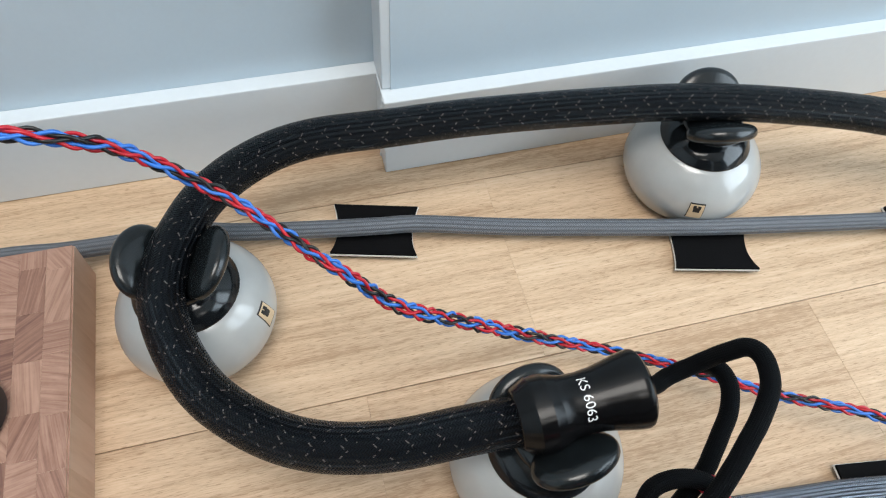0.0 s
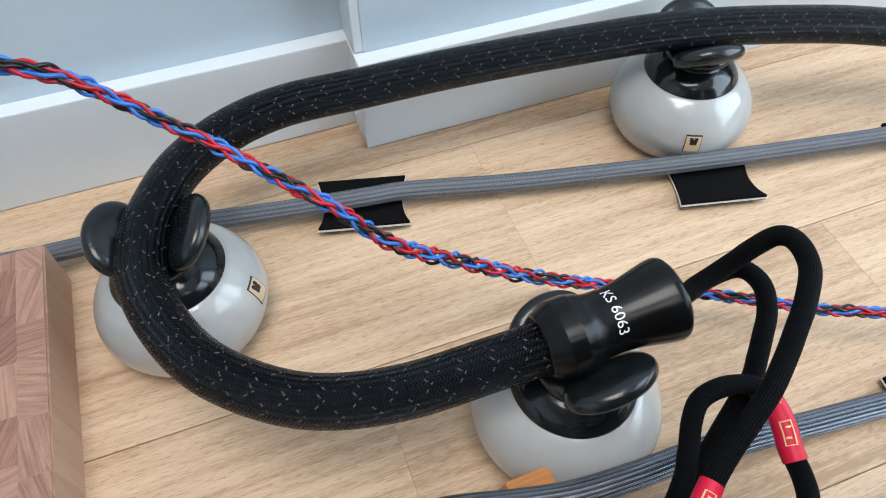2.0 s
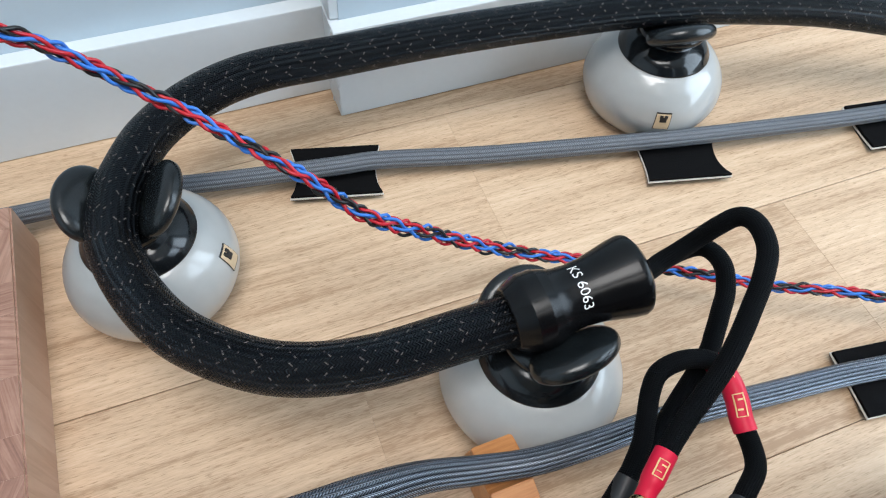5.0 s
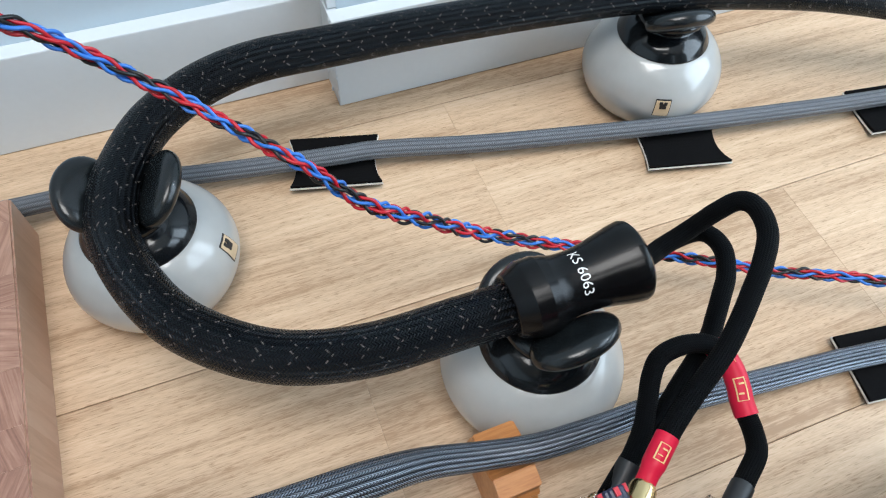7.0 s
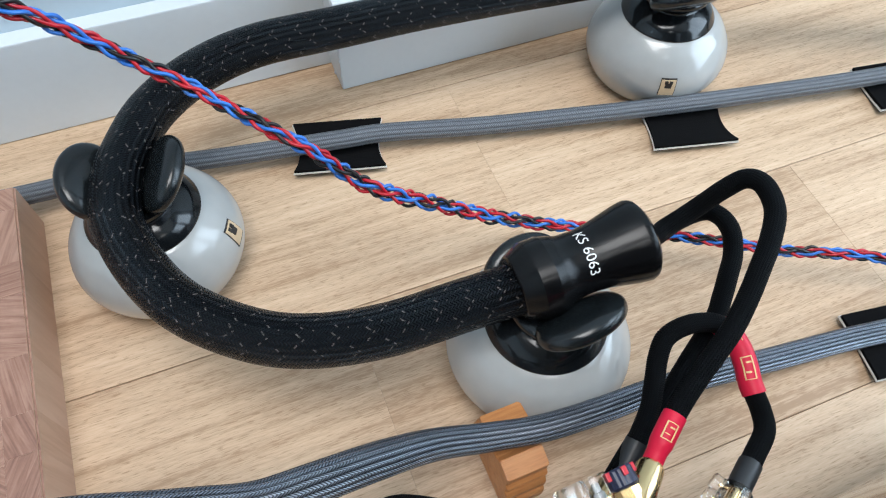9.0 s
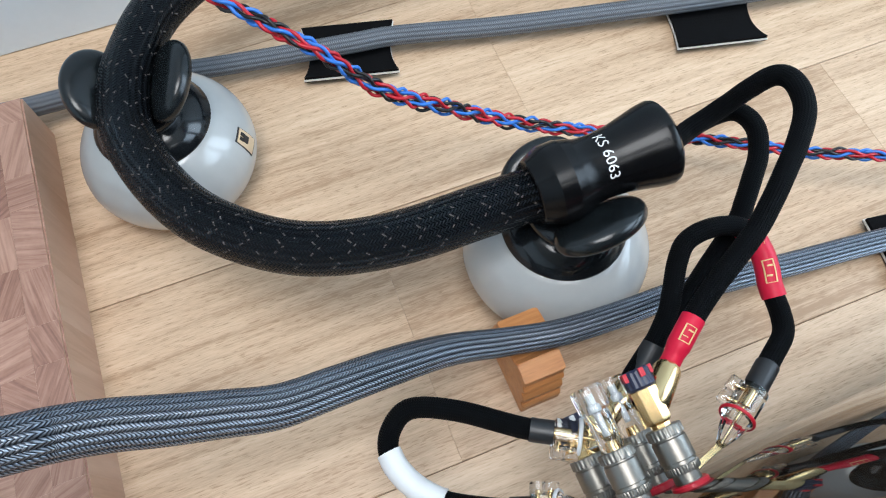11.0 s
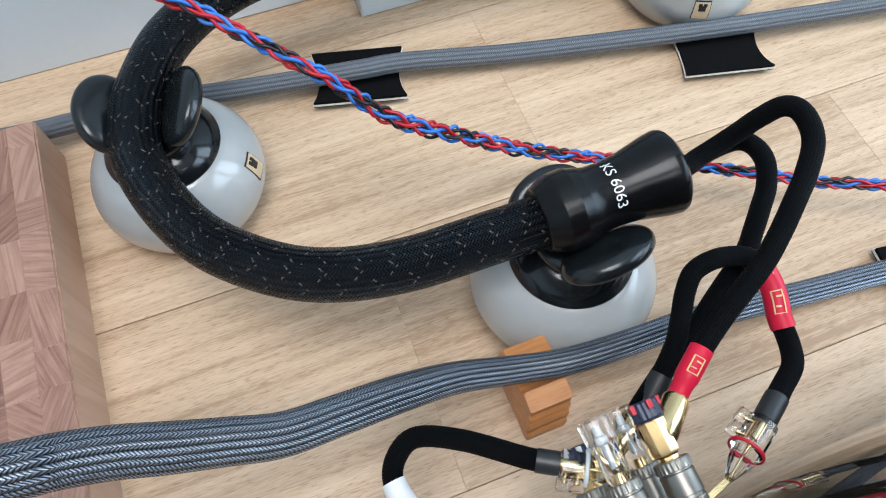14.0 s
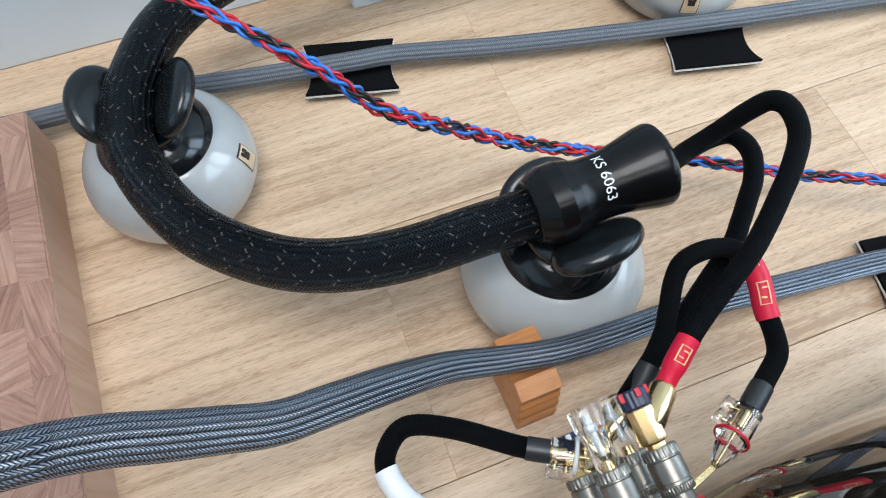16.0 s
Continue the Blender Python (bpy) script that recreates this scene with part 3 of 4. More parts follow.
def tube_patch(name, pts, r, u0, u1, toward, half, mat, parent, off=0.0003, shift=0.0):
    """A thin printed patch on a tube, on the side that faces toward."""
    fr = frames_along(curve_points(pts, 0.0003))
    total = fr[-1][4]
    bm = bmesh.new()
    grid = []
    for p, t, n, b, s in fr:
        if u0 <= s / total <= u1:
            d = Vector(toward)
            mid = math.atan2(d.dot(b), d.dot(n)) + shift
            grid.append([bm.verts.new(p + n * ((r + off) * math.cos(mid + half * k / 3)) + b * ((r + off) * math.sin(mid + half * k / 3))) for k in range(-3, 4)])
    for a, b in zip(grid[:-1], grid[1:]):
        for k in range(6):
            bm.faces.new((a[k], a[k + 1], b[k + 1], b[k]))
    bmesh.ops.recalc_face_normals(bm, faces=bm.faces[:])
    return part(name, bm, mat, parent)


O = MAIN[0]
part("lead", tube("lead", rel(LEAD_1, O), lambda k: R_LEAD if k < 0.93 else 0.0042, 20), M_LEAD, main, "black fabric-sleeved lead")
part("lead", tube("lead", rel(LEAD_2, O), R_LEAD, 20), M_LEAD, main, "black fabric-sleeved lead")
SHRINK = subpath(rel(LEAD_1, O), 0.885, 1.0)
sh = part("shrink_tube", tube("shrink_tube", SHRINK, lambda k: 0.0057 - 0.0009 * min(1, max(0, (k - 0.58) * 6)), 20, 0.001), M_SHRINK_RED, main, "red shrink tube with gold emblem")
for u0, u1, half, shift in ((0.20, 0.225, 0.42, 0), (0.50, 0.525, 0.42, 0), (0.20, 0.525, 0.06, 0.40), (0.20, 0.525, 0.06, -0.40), (0.28, 0.32, 0.20, -0.10), (0.41, 0.44, 0.20, 0.08)):
    tube_patch("emblem", SHRINK, 0.0060, u0, u1, (-0.35, -0.35, 0.87), half, M_GOLDINK, sh, shift=shift)

# ---- loudspeaker with its terminals ----
FACE_L, FACE_DIR = Vector((-0.019, 0.2975, 0.0)), Vector((1.0, 0.035, 0.0)).normalized()
NORMAL = Vector((-FACE_DIR.y, FACE_DIR.x, 0))
spk_m = Matrix((FACE_DIR, NORMAL, Vector((0, 0, 1)))).transposed().to_4x4()
spk_m.translation = FACE_L
speaker = thing("loudspeaker", spk_m, "tall glossy black lacquered loudspeaker with rear terminals", "loudspeaker")
BACK = [(0.004, -0.001), (0.03, 0.0016), (0.06, 0.0030), (0.09, 0.0017), (0.12, -0.0014), (0.16, -0.0070), (0.20, -0.0140), (0.26, -0.027), (0.34, -0.048), (0.44, -0.080), (0.54, -0.115), (0.62, -0.145)]


def cabinet():
    """A cabinet whose back bulges low down and leans away higher up."""
    prof = [(p.y, p.z) for p in curve_points([(0, y, z) for z, y in BACK], 0.006)]
    bm = bmesh.new()
    rows = [[bm.verts.new((x, y, z)) for y, z in [(-0.36, 0.004)] + prof + [(-0.36, 0.62)]] for x in (0.0, 0.30)]
    bm.faces.new(rows[0])
    bm.faces.new(rows[1])
    n = len(rows[0])
    for i in range(n):
        f = bm.faces.new((rows[0][i], rows[0][(i + 1) % n], rows[1][(i + 1) % n], rows[1][i]))
        f.smooth = 0 < i < n - 2
    bmesh.ops.recalc_face_normals(bm, faces=bm.faces[:])
    bmesh.ops.bevel(bm, geom=[e for e in bm.edges if e.is_manifold and e.calc_face_angle(0) > 0.7], offset=0.002, segments=2, affect="EDGES")
    return bm


part("cabinet", cabinet(), M_LACQUER, speaker)
POST_TILT = radians(6.5)
part("plinth", box(0.01, 0.29, -0.35, -0.01, 0.0, 0.0036, 0.001), M_RUBBER, speaker)


def post_pose(x, z):
    return Matrix.Translation((x, 0.0014 - math.tan(POST_TILT) * (z - 0.088), z)) @ Matrix.Rotation(POST_TILT, 4, "X") @ Matrix.Rotation(radians(-90), 4, "X")


def binding_post(x, z, ring):
    """A knurled nickel terminal that stands out from the cabinet's back."""
    p = new("binding_post")
    p.parent = speaker
    p.matrix_local = post_pose(x, z)
    part("washer", lathe("washer", [(0.0, -0.002), (0.0086, -0.002), (0.0086, 0.0022), (0.0080, 0.0030), (0.0, 0.0030)], 40), ring, p)
    part("stem", lathe("stem", [(0.0, 0.003), (0.0060, 0.003), (0.0060, 0.0075), (0.0, 0.0075)], 24), M_NICKEL, p)
    k = 0.85
    prof = [(0.0, 0.007), (0.0088, 0.0072), (0.0093, 0.008), (0.0093, 0.0105), (0.0088, 0.0108), (0.0088, 0.0122), (0.0093, 0.0125), (0.0093, 0.0218), (0.0087, 0.0222), (0.0087, 0.0228),
            (0.0097, 0.0231), (0.0097, 0.0268), (0.0092, 0.0273), (0.0048, 0.0273), (0.0046, 0.0260), (0.0, 0.0260)]
    prof = [(r * k, z) for r, z in prof]
    part("nut", lathe("nut", prof, 96, 0, 30, lambda j, q: 0.955 if (q > 0.0230 and q < 0.0269 and j % 4 < 2) or (q < 0.0106 and q > 0.0079 and j % 3 == 0) else 1.0), M_NICKEL, p, "satin nickel nut with knurled rim")
    return p


COL_A, COL_B, ROW_1, ROW_2 = 0.0415, 0.0195, 0.105, 0.072
for x, z, ring in ((COL_A, ROW_1, M_REDP), (COL_B - 0.002, ROW_1, M_INK), (COL_A - 0.002, ROW_2, M_REDP), (COL_B - 0.007, ROW_2, M_INK)):
    binding_post(x, z, ring)


def on_speaker(x, y, z):
    return spk_m @ post_pose(x, z) @ Vector((0, 0, y))


# gold double plug on the upper post, part of the thick cable
P_TIP = on_speaker(COL_A, 0.026, ROW_1)
P_END = on_speaker(COL_A, 0.062, ROW_1)


def gold_plug(a, b, side_end, cap, insert):
    p = new("plug")
    p.parent = main
    p.matrix_world = Matrix()
    ax = axis_pose(a, b)
    me = lathe("plug_body", [(0.0, 0.0), (0.0044, 0.0), (0.0044, 0.003), (0.0060, 0.004), (0.0064, 0.006), (0.0064, 0.019), (0.0058, 0.020), (0.0, 0.020)], 8, 0, 20)
    me.transform(ax)
    part("plug_body", me, M_GOLD, p, "gold plated plug body")
    me = lathe("cap", [(0.0, 0.019), (0.0058, 0.0195), (0.0068, 0.0205), (0.0068, 0.0275), (0.0060, 0.0285), (0.0, 0.0285)], 36, 0, 25, lambda j, q: 0.93 if j % 3 == 0 and q > 0.02 else 1)
    me.transform(ax)
    part("cap", me, cap, p, "navy plastic cap with coloured inserts")
    for k in range(5):
        an = 2 * math.pi * k / 5 + 0.4
        bm = box(-0.0012, 0.0012, -0.0012, 0.0012, -0.002, 0.002, 0.0004)
        bm.transform(ax @ Matrix.Translation((0.0066 * math.cos(an), 0.0066 * math.sin(an), 0.0262)))
        part("insert", bm, insert, p)
    s0 = Vector(a) + (Vector(b) - Vector(a)).normalized() * 0.010
    sx = axis_pose(s0, side_end)
    length = (Vector(side_end) - s0).length
    me = lathe("sleeve_branch", [(0.0, 0.0), (0.0054, 0.0), (0.0066, 0.004), (0.0066, length - 0.002), (0.0058, length), (0.0, length)], 28, 0, 30)
    me.transform(sx)
    part("cable_clamp", me, M_GOLD, p, "gold plated cable clamp")
    for k in (0.45, 0.72):
        me = lathe("screw", [(0.0, 0.0), (0.0019, 0.0), (0.0019, 0.0032), (0.0015, 0.0036), (0.0, 0.0036)], 16, 0, 30)
        me.transform(sx @ Matrix.Translation((0, 0, length * k)) @ Matrix.Rotation(radians(90), 4, "Y") @ Matrix.Translation((0, 0, 0.0062)))
        part("screw", me, M_CLEAR, p, "clear plastic screw")
    return p


gold_plug(P_TIP, P_END, LEAD_1[-1], M_NAVY, M_REDP)
gold_plug(on_speaker(COL_B - 0.007, 0.019, ROW_2), on_speaker(COL_B - 0.007, 0.055, ROW_2), LEAD_2[-1], M_NAVY, M_SHRINK_WHITE)


def ring_mesh(big, small, seg=40):
    """A thin round ring about z."""
    bm = bmesh.new()
    rows = [[bm.verts.new(((big + small * math.cos(q)) * math.cos(a), (big + small * math.cos(q)) * math.sin(a), small * 1.4 * math.sin(q))) for q in (2 * math.pi * k / 8 for k in range(8))]
            for a in (2 * math.pi * j / seg for j in range(seg))]
    for j in range(seg):
        for k in range(8):
            bm.faces.new((rows[j][k], rows[(j + 1) % seg][k], rows[(j + 1) % seg][(k + 1) % 8], rows[j][(k + 1) % 8]))
    bmesh.ops.recalc_face_normals(bm, faces=bm.faces[:])
    me = bpy.data.meshes.new("ring")
    bm.to_mesh(me)
    bm.free()
    return smooth_mesh(me, 80)


def spade_plug(owner, a, b, tip, ring, towers, label="clear plastic spade plug with gold contact"):
    """A clear housing from a (cable side) to b, with a flat gold tongue on to tip."""
    p = new("plug")
    p.parent = owner
    p.matrix_world = Matrix()
    tagged(p, label)
    ax = axis_pose(a, b)
    length = (Vector(b) - Vector(a)).length
    h = length
    me = lathe("housing", [(0.0, 0.0), (0.0060, 0.0), (0.0074, 0.001), (0.0074, h * 0.46), (0.0080, h * 0.47), (0.0080, h * 0.54), (0.0068, h * 0.55), (0.0050, h * 0.76), (0.0030, h * 0.92), (0.0020, h), (0.0, h)], 12, 0, 25)
    me.transform(ax)
    part("housing", me, M_CLEAR, p, "clear plastic housing")
    me = lathe("contact", [(0.0, h * 0.04), (0.0022, h * 0.05), (0.0022, h * 0.34), (0.0009, h * 0.36), (0.0006, h * 0.98), (0.0, h * 0.99)], 20, 0, 30)
    me.transform(ax)
    part("contact", me, M_GOLD, p, "gold plated contact")
    me = ring_mesh(0.0081, 0.0007)
    me.transform(ax @ Matrix.Translation((0, 0, h * 0.515)))
    part("ring", me, ring, p)
    for k in (0.12, 0.36):
        stand = ax @ Matrix.Translation((0, 0, h * k)) @ Matrix.Rotation(radians(towers), 4, "Z") @ Matrix.Rotation(radians(90), 4, "Y")
        me = lathe("clamp_tower", [(0.0, 0.0055), (0.0040, 0.0055), (0.0040, 0.0112), (0.0035, 0.0118), (0.0, 0.0118)], 14, 0, 30)
        me.transform(stand)
        part("clamp_tower", me, M_CLEAR, p, "clear plastic clamp tower")
        me = lathe("screw", [(0.0, 0.0030), (0.0011, 0.0030), (0.0011, 0.0080), (0.0008, 0.0084), (0.0, 0.0084)], 14, 0, 30)
        me.transform(stand)
        part("screw", me, M_GOLD, p, "gold clamp screw")
    tx = axis_pose(b, tip)
    lt = (Vector(tip) - Vector(b)).length
    bm = box(-0.0016, 0.0016, -0.0005, 0.0005, -0.003, lt, 0.0003)
    bm.transform(tx)
    part("tongue", bm, M_GOLD, p, "bent gold spade tongue")
    return p


def jumper(pts, sleeve, u0, u1, a_end, a_tip, b_end, b_tip, ring, towers, label, emblem=None):
    o = pts[0]
    j = thing("jumper_cable", Matrix.Translation(o), label, "cable", "terminal jumper cables")
    r = rel(pts, o)
    part("sleeve", tube("sleeve", r, 0.0052, 20), M_LEAD, j, "black fabric sleeve")
    mid = subpath(r, u0, u1)
    t = part("shrink_tube", tube("shrink_tube", mid, 0.0061, 20, 0.001), sleeve, j, "coloured shrink tube with small emblem")
    if emblem:
        for v0, v1, half, shift in emblem[1]:
            tube_patch("emblem", mid, 0.0061, v0, v1, (-0.35, -0.3, 0.87), half, emblem[0], t, shift=shift)
    for s0, s1 in ((0.0, 0.07), (0.93, 1.0)):
        part("shrink_end", tube("shrink_end", subpath(r, s0, s1), 0.0058, 20, 0.001), M_SHRINK_BLACK, j, "black shrink end")
    for end, tip, start, turned in ((a_end, a_tip, pts[0], towers[0]), (b_end, b_tip, pts[-1], towers[1])):
        spade_plug(j, start, end, tip, ring, turned)
    return j


jumper(LOOP, M_SHRINK_RED, 0.52, 0.72, on_speaker(COL_A + 0.006, 0.036, ROW_2), on_speaker(COL_A + 0.004, 0.012, ROW_2), Vector((0.0475, 0.3095, 0.0935)),
       on_speaker(COL_A + 0.006, 0.0068, ROW_1), M_REDP, (0, 180), "short black jumper cable with red shrink tube", (M_GOLDINK, ((0.50, 0.52, 0.45, 0), (0.80, 0.82, 0.45, 0), (0.50, 0.82, 0.06, 0.42), (0.50, 0.82, 0.06, -0.42), (0.57, 0.60, 0.22, -0.1), (0.71, 0.74, 0.22, 0.08), (0.08, 0.30, 0.03, -0.35))))
JUMP = [(-0.019, 0.343, 0.085), (-0.032, 0.351, 0.084), (-0.057, 0.370, 0.080), (-0.077, 0.380, 0.075), (-0.089, 0.375, 0.072), (-0.094, 0.364, 0.070), (-0.089, 0.348, 0.070), (-0.077, 0.334, 0.072), (-0.056, 0.322, 0.075), (-0.041, 0.316, 0.078)]
jumper(JUMP, M_SHRINK_WHITE, 0.545, 0.76, Vector((0.001, 0.331, 0.087)), on_speaker(COL_B - 0.004, 0.012, ROW_2), Vector((-0.0205, 0.3075, 0.090)), on_speaker(COL_B - 0.006, 0.0068, ROW_1),
       M_SHRINK_WHITE, (180, 0), "short black jumper cable with white shrink tube", (M_INK, ((0.12, 0.24, 0.04, 1.0), (0.55, 0.62, 0.05, 1.1))))


def clear_banana(x, z, y0, y1):
    a, b = on_speaker(x, y0, z), on_speaker(x, y1, z)
    t = thing("banana_plug", axis_pose(a, b), "clear plastic banana plug in a nickel terminal", "plug", "clear banana plugs")
    h = (b - a).length
    part("pin", lathe("pin", [(0.0, -0.004), (0.0022, -0.003), (0.0026, 0.002), (0.0022, h * 0.18), (0.0, h * 0.18)], 16, 0, 30), M_GOLD, t, "gold pin")
    part("housing", lathe("housing", [(0.0, 0.001), (0.0048, 0.001), (0.0057, 0.004), (0.0057, h * 0.62), (0.0072, h * 0.66), (0.0075, h * 0.96), (0.0064, h), (0.0, h)], 32, 0, 25,
                             lambda j, q: 0.92 if q > h * 0.64 and j % 4 < 2 else 1), M_CLEAR, t, "clear ribbed housing")
    part("core", lathe("core", [(0.0, h * 0.25), (0.0012, h * 0.26), (0.0014, h * 0.6), (0.0026, h * 0.62), (0.0026, h * 0.72), (0.0012, h * 0.74), (0.0012, h * 0.88), (0.0, h * 0.88)], 18, 0, 30), M_FROST, t, "frosted inner screw")


clear_banana(COL_B - 0.002, ROW_1, 0.026, 0.056)
clear_banana(COL_A - 0.002, ROW_2, 0.026, 0.056)


# ---- braided red, blue and black cable ----
ROPE = [(-0.30, 0.58, 0.30), (-0.235, 0.582, 0.268), (-0.178, 0.588, 0.237), (-0.160, 0.593, 0.222), (-0.143, 0.597, 0.200), (-0.125, 0.594, 0.181), (-0.110, 0.586, 0.171), (-0.092, 0.573, 0.160), (-0.071, 0.552, 0.153),
        (-0.057, 0.545, 0.141), (-0.042, 0.539, 0.122), (-0.025, 0.533, 0.108), (0.001, 0.531, 0.088), (0.039, 0.529, 0.058), (0.076, 0.520, 0.042), (0.108, 0.511, 0.033), (0.154, 0.486, 0.036),
        (0.186, 0.465, 0.040), (0.221, 0.446, 0.039), (0.256, 0.429, 0.041), (0.32, 0.40, 0.036), (0.45, 0.36, 0.012), (0.8, 0.30, 0.008)]


def rope():
    t = thing("braided_cable", Matrix.Translation(ROPE[0]), "thin braided cable of red, blue and black strands", "cable")
    fr = frames_along(curve_points(rel(ROPE, ROPE[0]), 0.0012))
    n = 4
    big, pitch, thick = 0.0025, 0.064, 0.00098
    cols = [M_RED, M_BLUE, M_RED, M_BLACK, M_BLUE, M_BLACK, M_BLUE, M_RED]
    for k in range(2 * n):
        sign = 1 if k < n else -1
        phase = 2 * math.pi * (k % n) / n + (0 if k < n else math.pi / n)
        pts = []
        for p, tt, nn, b, s in fr:
            turn = 2 * math.pi * s / pitch + 0.5 * math.sin(s * 21)
            a = phase + sign * turn + 0.10 * math.sin(s * 60 + 2 * k)
            w = sign * 0.0010 * math.sin(n * turn)
            loose = 1.0 + 0.30 * min(1.0, max(0.0, (s - 0.30) / 0.06)) * (1.0 - min(1.0, max(0.0, (s - 0.46) / 0.06)))
            r = (big + w) * loose * (1 + 0.08 * math.sin(s * 90 + k))
            pts.append(p + nn * (r * math.cos(a)) + b * (r * math.sin(a)))
        f2 = frames_along(pts)
        rings = [[q + c * (thick * math.cos(an)) + d * (thick * math.sin(an)) for an in (2 * math.pi * j / 8 for j in range(8))] for q, tt, c, d, s in f2]
        part("strand", skin("strand", rings, [f[4] for f in f2]), cols[k], t)


rope()

# ---- grey sleeved cables ----
GREY_BACK = [(-0.75, 0.66, 0.012), (-0.50, 0.678, 0.014), (-0.36, 0.684, 0.018), (-0.300, 0.684, 0.020), (-0.256, 0.680, 0.020), (-0.215, 0.680, 0.018), (-0.170, 0.682, 0.016), (-0.130, 0.674, 0.015), (-0.095, 0.667, 0.016),
             (-0.055, 0.660, 0.017), (-0.020, 0.655, 0.017), (0.012, 0.651, 0.016), (0.088, 0.633, 0.014), (0.163, 0.616, 0.015), (0.238, 0.599, 0.017), (0.310, 0.587, 0.016), (0.388, 0.574, 0.016), (0.47, 0.562, 0.016), (0.62, 0.54, 0.0095), (1.0, 0.52, 0.0085)]
GREY_FRONT = [(-0.42, 0.40, 0.235), (-0.31, 0.403, 0.200), (-0.224, 0.404, 0.160), (-0.209, 0.405, 0.150), (-0.192, 0.404, 0.140), (-0.174, 0.401, 0.130), (-0.154, 0.398, 0.120), (-0.132, 0.395, 0.110), (-0.107, 0.397, 0.100), (-0.079, 0.400, 0.087), (-0.048, 0.402, 0.070),
              (-0.017, 0.398, 0.059), (0.015, 0.393, 0.054), (0.051, 0.392, 0.048), (0.091, 0.393, 0.040), (0.131, 0.391, 0.032), (0.174, 0.388, 0.024), (0.217, 0.385, 0.018), (0.246, 0.382, 0.016), (0.30, 0.374, 0.015), (0.40, 0.36, 0.010), (0.80, 0.33, 0.0085)]


def grey_cable(pts, r, ribs, mat, label):
    t = thing("grey_cable", Matrix.Translation(pts[0]), label, "cable", "grey sleeved cables")
    part("sleeve", tube("sleeve", rel(pts, pts[0]), r, ribs * 6, 0.003, lambda a, s: 0.955 + 0.065 * abs(math.sin(ribs * a / 2)) ** 0.8), mat, t)


def front_radius(k):
    """Wider where the inner wires spread, slimmer over the stand."""
    return float(np.interp(k, [0.0, 0.21, 0.26, 0.30, 0.33, 0.36, 0.42, 0.60, 1.0], [0.0106, 0.0105, 0.0096, 0.0091, 0.0080, 0.0074, 0.0073, 0.0076, 0.0076]))


grey_cable(GREY_BACK, 0.0070, 12, M_GREY_THIN, "grey mesh-sleeved cable resting on black foam cradles")
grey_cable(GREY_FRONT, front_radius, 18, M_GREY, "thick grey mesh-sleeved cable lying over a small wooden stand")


# ---- foam cradles ----
def cradle(m, w, d):
    t = thing("cable_cradle", m, "small curved cable cradle, black foam on white shell, on the floor", "cable support", "foam cable cradles")
    for name, z0, th, mat, inset in (("backing", 0.0002, 0.0013, M_FOAM, 0.0006), ("shell", 0.0016, 0.0014, M_SHELL, 0.0), ("foam", 0.0031, 0.0024, M_FOAM, 0.0008)):
        bm = bmesh.new()
        rows = []
        n = 14
        for i in range(n + 1):
            k = i / n * 2 - 1
            y = k * (d / 2 - inset)
            z = z0 + 0.0050 * k * k
            half = (w / 2 - inset) * (0.88 + 0.12 * k * k)
            rows.append([bm.verts.new(q) for q in ((-half, y, z), (half, y, z), (half, y, z + th), (-half, y, z + th))])
        for a, b in zip(rows[:-1], rows[1:]):
            for j in range(4):
                bm.faces.new((a[j], a[(j + 1) % 4], b[(j + 1) % 4], b[j]))
        bm.faces.new(rows[0])
        bm.faces.new(rows[-1])
        bmesh.ops.recalc_face_normals(bm, faces=bm.faces[:])
        part(name, bm, mat, t)
    return t


cr = cradle(pose(-0.0245, 0.6575, 0, 0, 0, -14), 0.070, 0.048)
copy_thing(cr, pose(0.2430, 0.5860, 0, 0, 0, -13))
copy_thing(cr, pose(0.440, 0.5610, 0, 0, 0, -8))
copy_thing(cr, pose(0.279, 0.3725, 0, 0, 0, -8))


# ---- small wooden stand ----
def wooden_stand():
    t = thing("wooden_stand", pose(-0.0020, 0.3945, 0, 0, 0, 1), "small stepped cherry wood cable stand on the floor", "cable support")
    half = [(0.0250, 0.0), (0.0250, 0.0105), (0.0238, 0.0130), (0.0222, 0.0140), (0.0222, 0.0155), (0.0232, 0.0175), (0.0232, 0.0235), (0.0215, 0.0265), (0.0200, 0.0280), (0.0200, 0.0300),
            (0.0212, 0.0335), (0.0212, 0.0350), (0.0190, 0.0375), (0.0190, 0.0470), (0.0085, 0.0500), (0.0050, 0.0450), (0.0, 0.0430)]
    prof = half + [(-y, z) for y, z in half[-2::-1]]
    bm = bmesh.new()
    a = [bm.verts.new((-0.0125, y, z)) for y, z in prof]
    b = [bm.verts.new((0.0125, y, z)) for y, z in prof]
    bm.faces.new(a)
    bm.faces.new(b)
    for i in range(len(prof)):
        j = (i + 1) % len(prof)
        bm.faces.new((a[i], a[j], b[j], b[i]))
    bmesh.ops.recalc_face_normals(bm, faces=bm.faces[:])
    bmesh.ops.bevel(bm, geom=[e for e in bm.edges if e.is_manifold and e.calc_face_angle(0) > 0.6], offset=0.0006, segments=2, affect="EDGES")
    part("body", bm, M_CHERRY, t)


wooden_stand()


# ---- butcher block with a device foot ----
BLOCK_X, BLOCK_Y, BLOCK_H = -0.2415, 0.668, 0.043


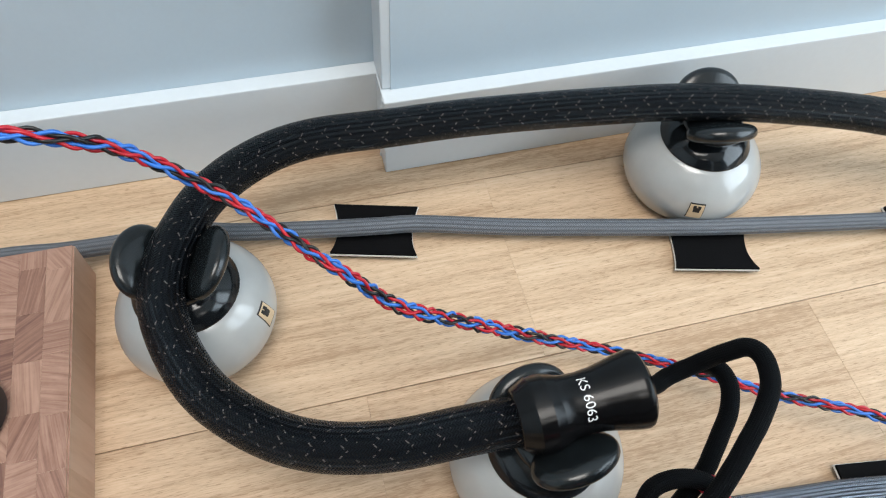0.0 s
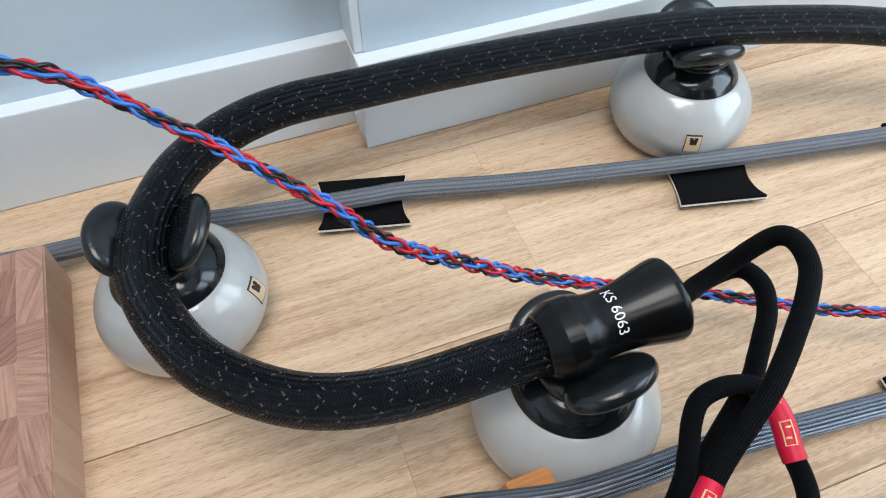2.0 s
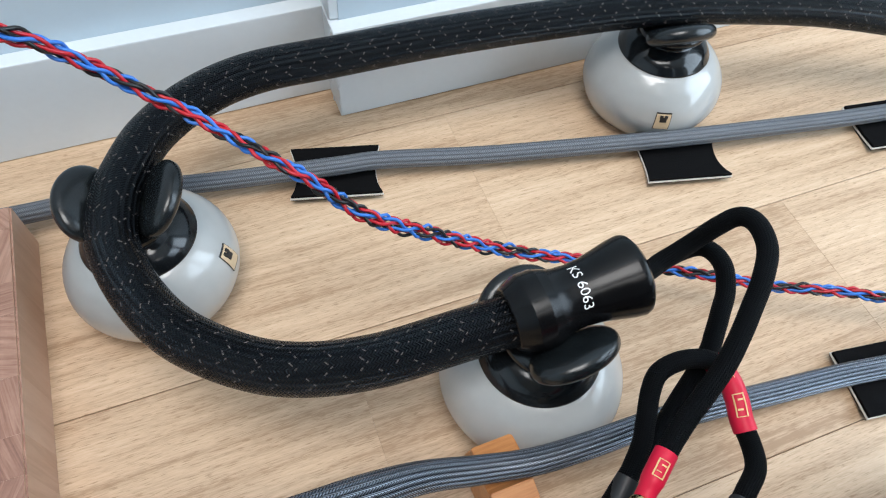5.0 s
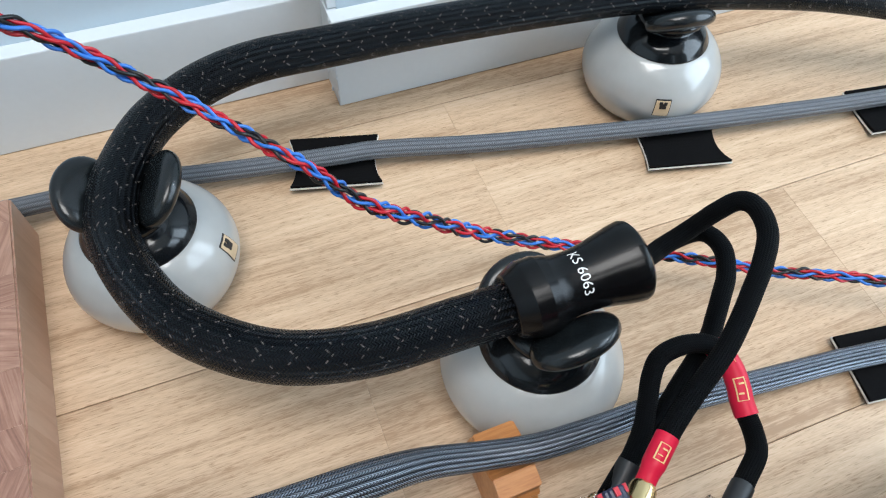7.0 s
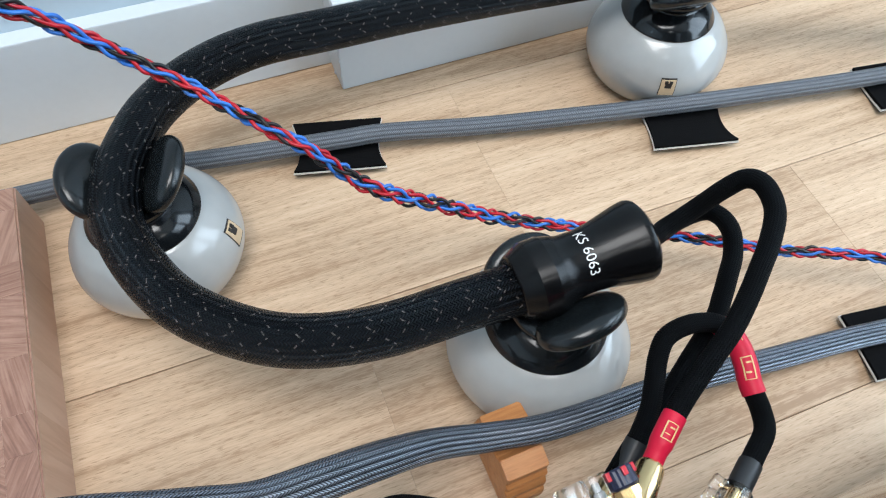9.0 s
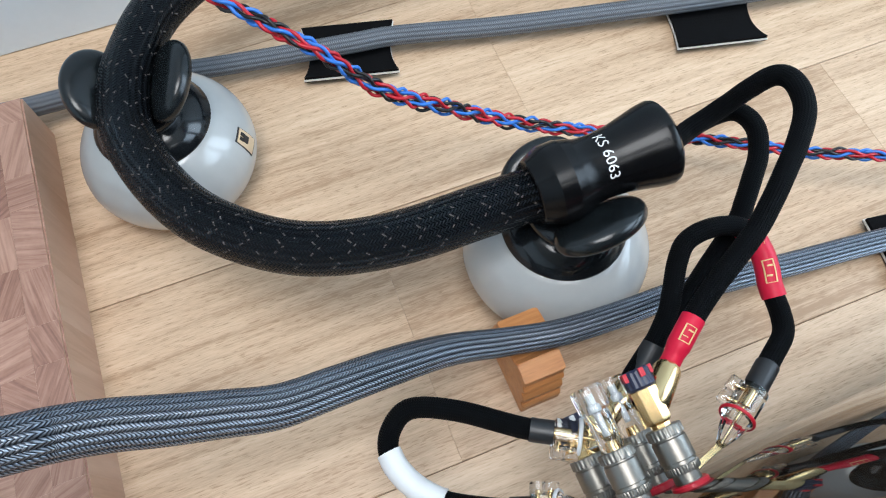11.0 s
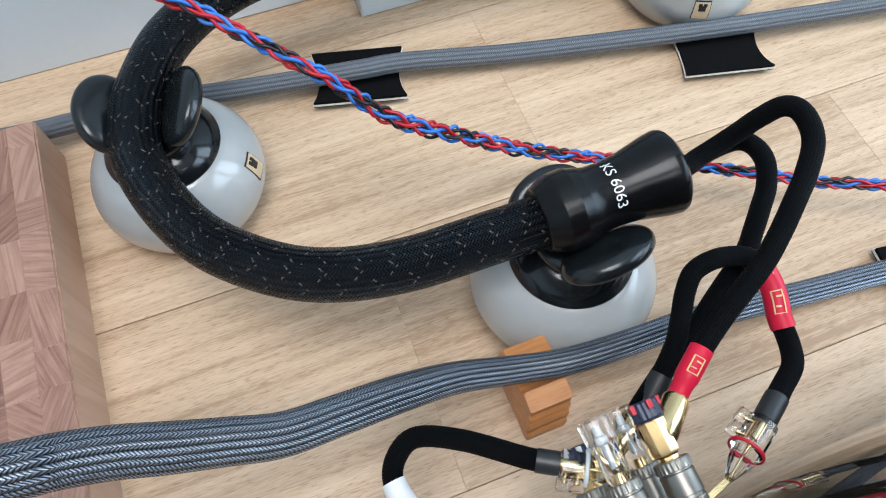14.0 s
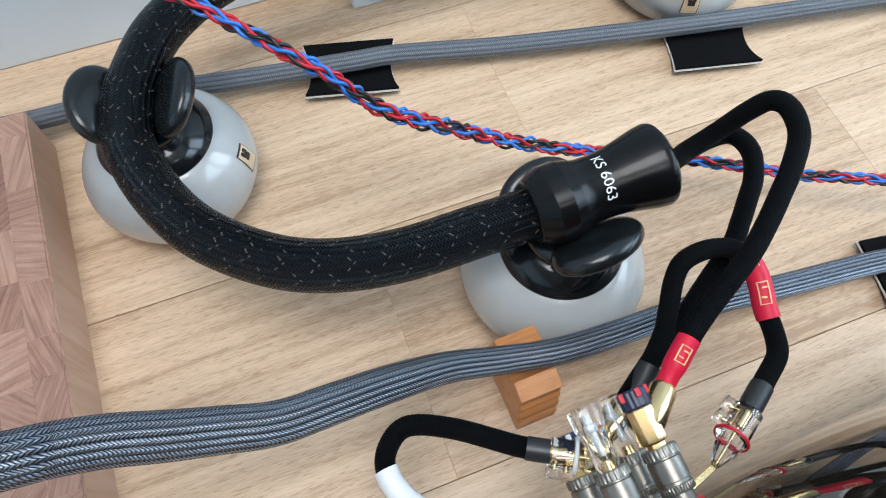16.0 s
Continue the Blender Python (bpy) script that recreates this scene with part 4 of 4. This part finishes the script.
def butcher_block():
    t = thing("butcher_block", Matrix.Translation((BLOCK_X, BLOCK_Y, 0)), "thick end-grain beech butcher block on the floor", "platform")
    rnd = random.Random(4)
    part("core", box(-0.359, -0.001, -0.489, -0.001, 0.001, BLOCK_H - 0.002), M_END, t)
    x = 0.0
    col = 0
    while x > -0.36 + 1e-6:
        w = 0.018
        y = -0.0 + (rnd.uniform(0, 0.02) if col else 0.012)
        first = True
        while y > -0.49:
            length = rnd.choice((0.024, 0.030, 0.036, 0.042))
            y1, y0 = (0.0 if first else y), max(-0.49, y - length)
            first = False
            if y1 - y0 > 0.003:
                bm = box(-w / 2, w / 2 - 0.0001, (y0 - y1) / 2, (y1 - y0) / 2 - 0.0001, 0, BLOCK_H - 0.0001 * rnd.random())
                if col == 0:
                    es = [e for e in bm.edges if all(v.co.x > 0 for v in e.verts) and all(v.co.z > 0.01 for v in e.verts)]
                    bmesh.ops.bevel(bm, geom=es, offset=0.0012, segments=2, affect="EDGES")
                bm.normal_update()
                for f in bm.faces:
                    f.material_index = 1 if abs(f.normal.z) < 0.5 else 0
                ob = part("wood_piece", bm, M_END, t)
                ob.data.materials.append(M_SIDE)
                ob.location = (x - w / 2, (y0 + y1) / 2, 0)
            y = y0
        x -= w
        col += 1


butcher_block()


def device_foot():
    t = thing("device_foot", Matrix.Translation((-0.3050, 0.551, BLOCK_H)), "round black device foot standing on the butcher block", "foot")
    part("body", lathe("body", [(0.0, 0.0), (0.024, 0.0), (0.0275, 0.003), (0.0280, 0.012), (0.0255, 0.022), (0.018, 0.028), (0.0, 0.029)], 48, 0, 40), M_RUBBER, t)


device_foot()

# ---- floor ----
floor = slab("floor", X0 - 0.1, X1 + 0.1, Y0 - 0.1, YL + 0.2, -0.06, -0.0025, M_GROOVE)


def planks():
    rnd = random.Random(11)
    w, y_ref, gap = 0.170, 0.5255, 0.0003
    k0 = int((Y0 - y_ref) / w) - 1
    for k in range(k0, 3):
        y0, y1 = y_ref + k * w, y_ref + (k + 1) * w
        cuts = {0: [0.079], -1: [-0.057, 0.302]}.get(k)
        if cuts is None:
            cuts = [rnd.uniform(-0.9, 0.9)]
            if k == 1:
                cuts = [0.95]
        cuts = [X0 - 0.05] + ([cuts[0] - 1.1] if cuts[0] - 1.1 > X0 else []) + cuts + ([cuts[-1] + 1.1] if cuts[-1] + 1.1 < X1 else []) + [X1 + 0.05]
        for a, b in zip(cuts[:-1], cuts[1:]):
            y1c = min(y1, YL + 0.05)
            bm = box(-(b - a) / 2 + gap * 0.08, (b - a) / 2 - gap * 0.08, -(y1c - y0) / 2 + gap, (y1c - y0) / 2 - gap, -0.0024, 0.0, 0.0002, 1)
            ob = part("plank", bm, M_FLOOR, floor)
            ob.location = ((a + b) / 2, (y0 + y1c) / 2, 0)


planks()
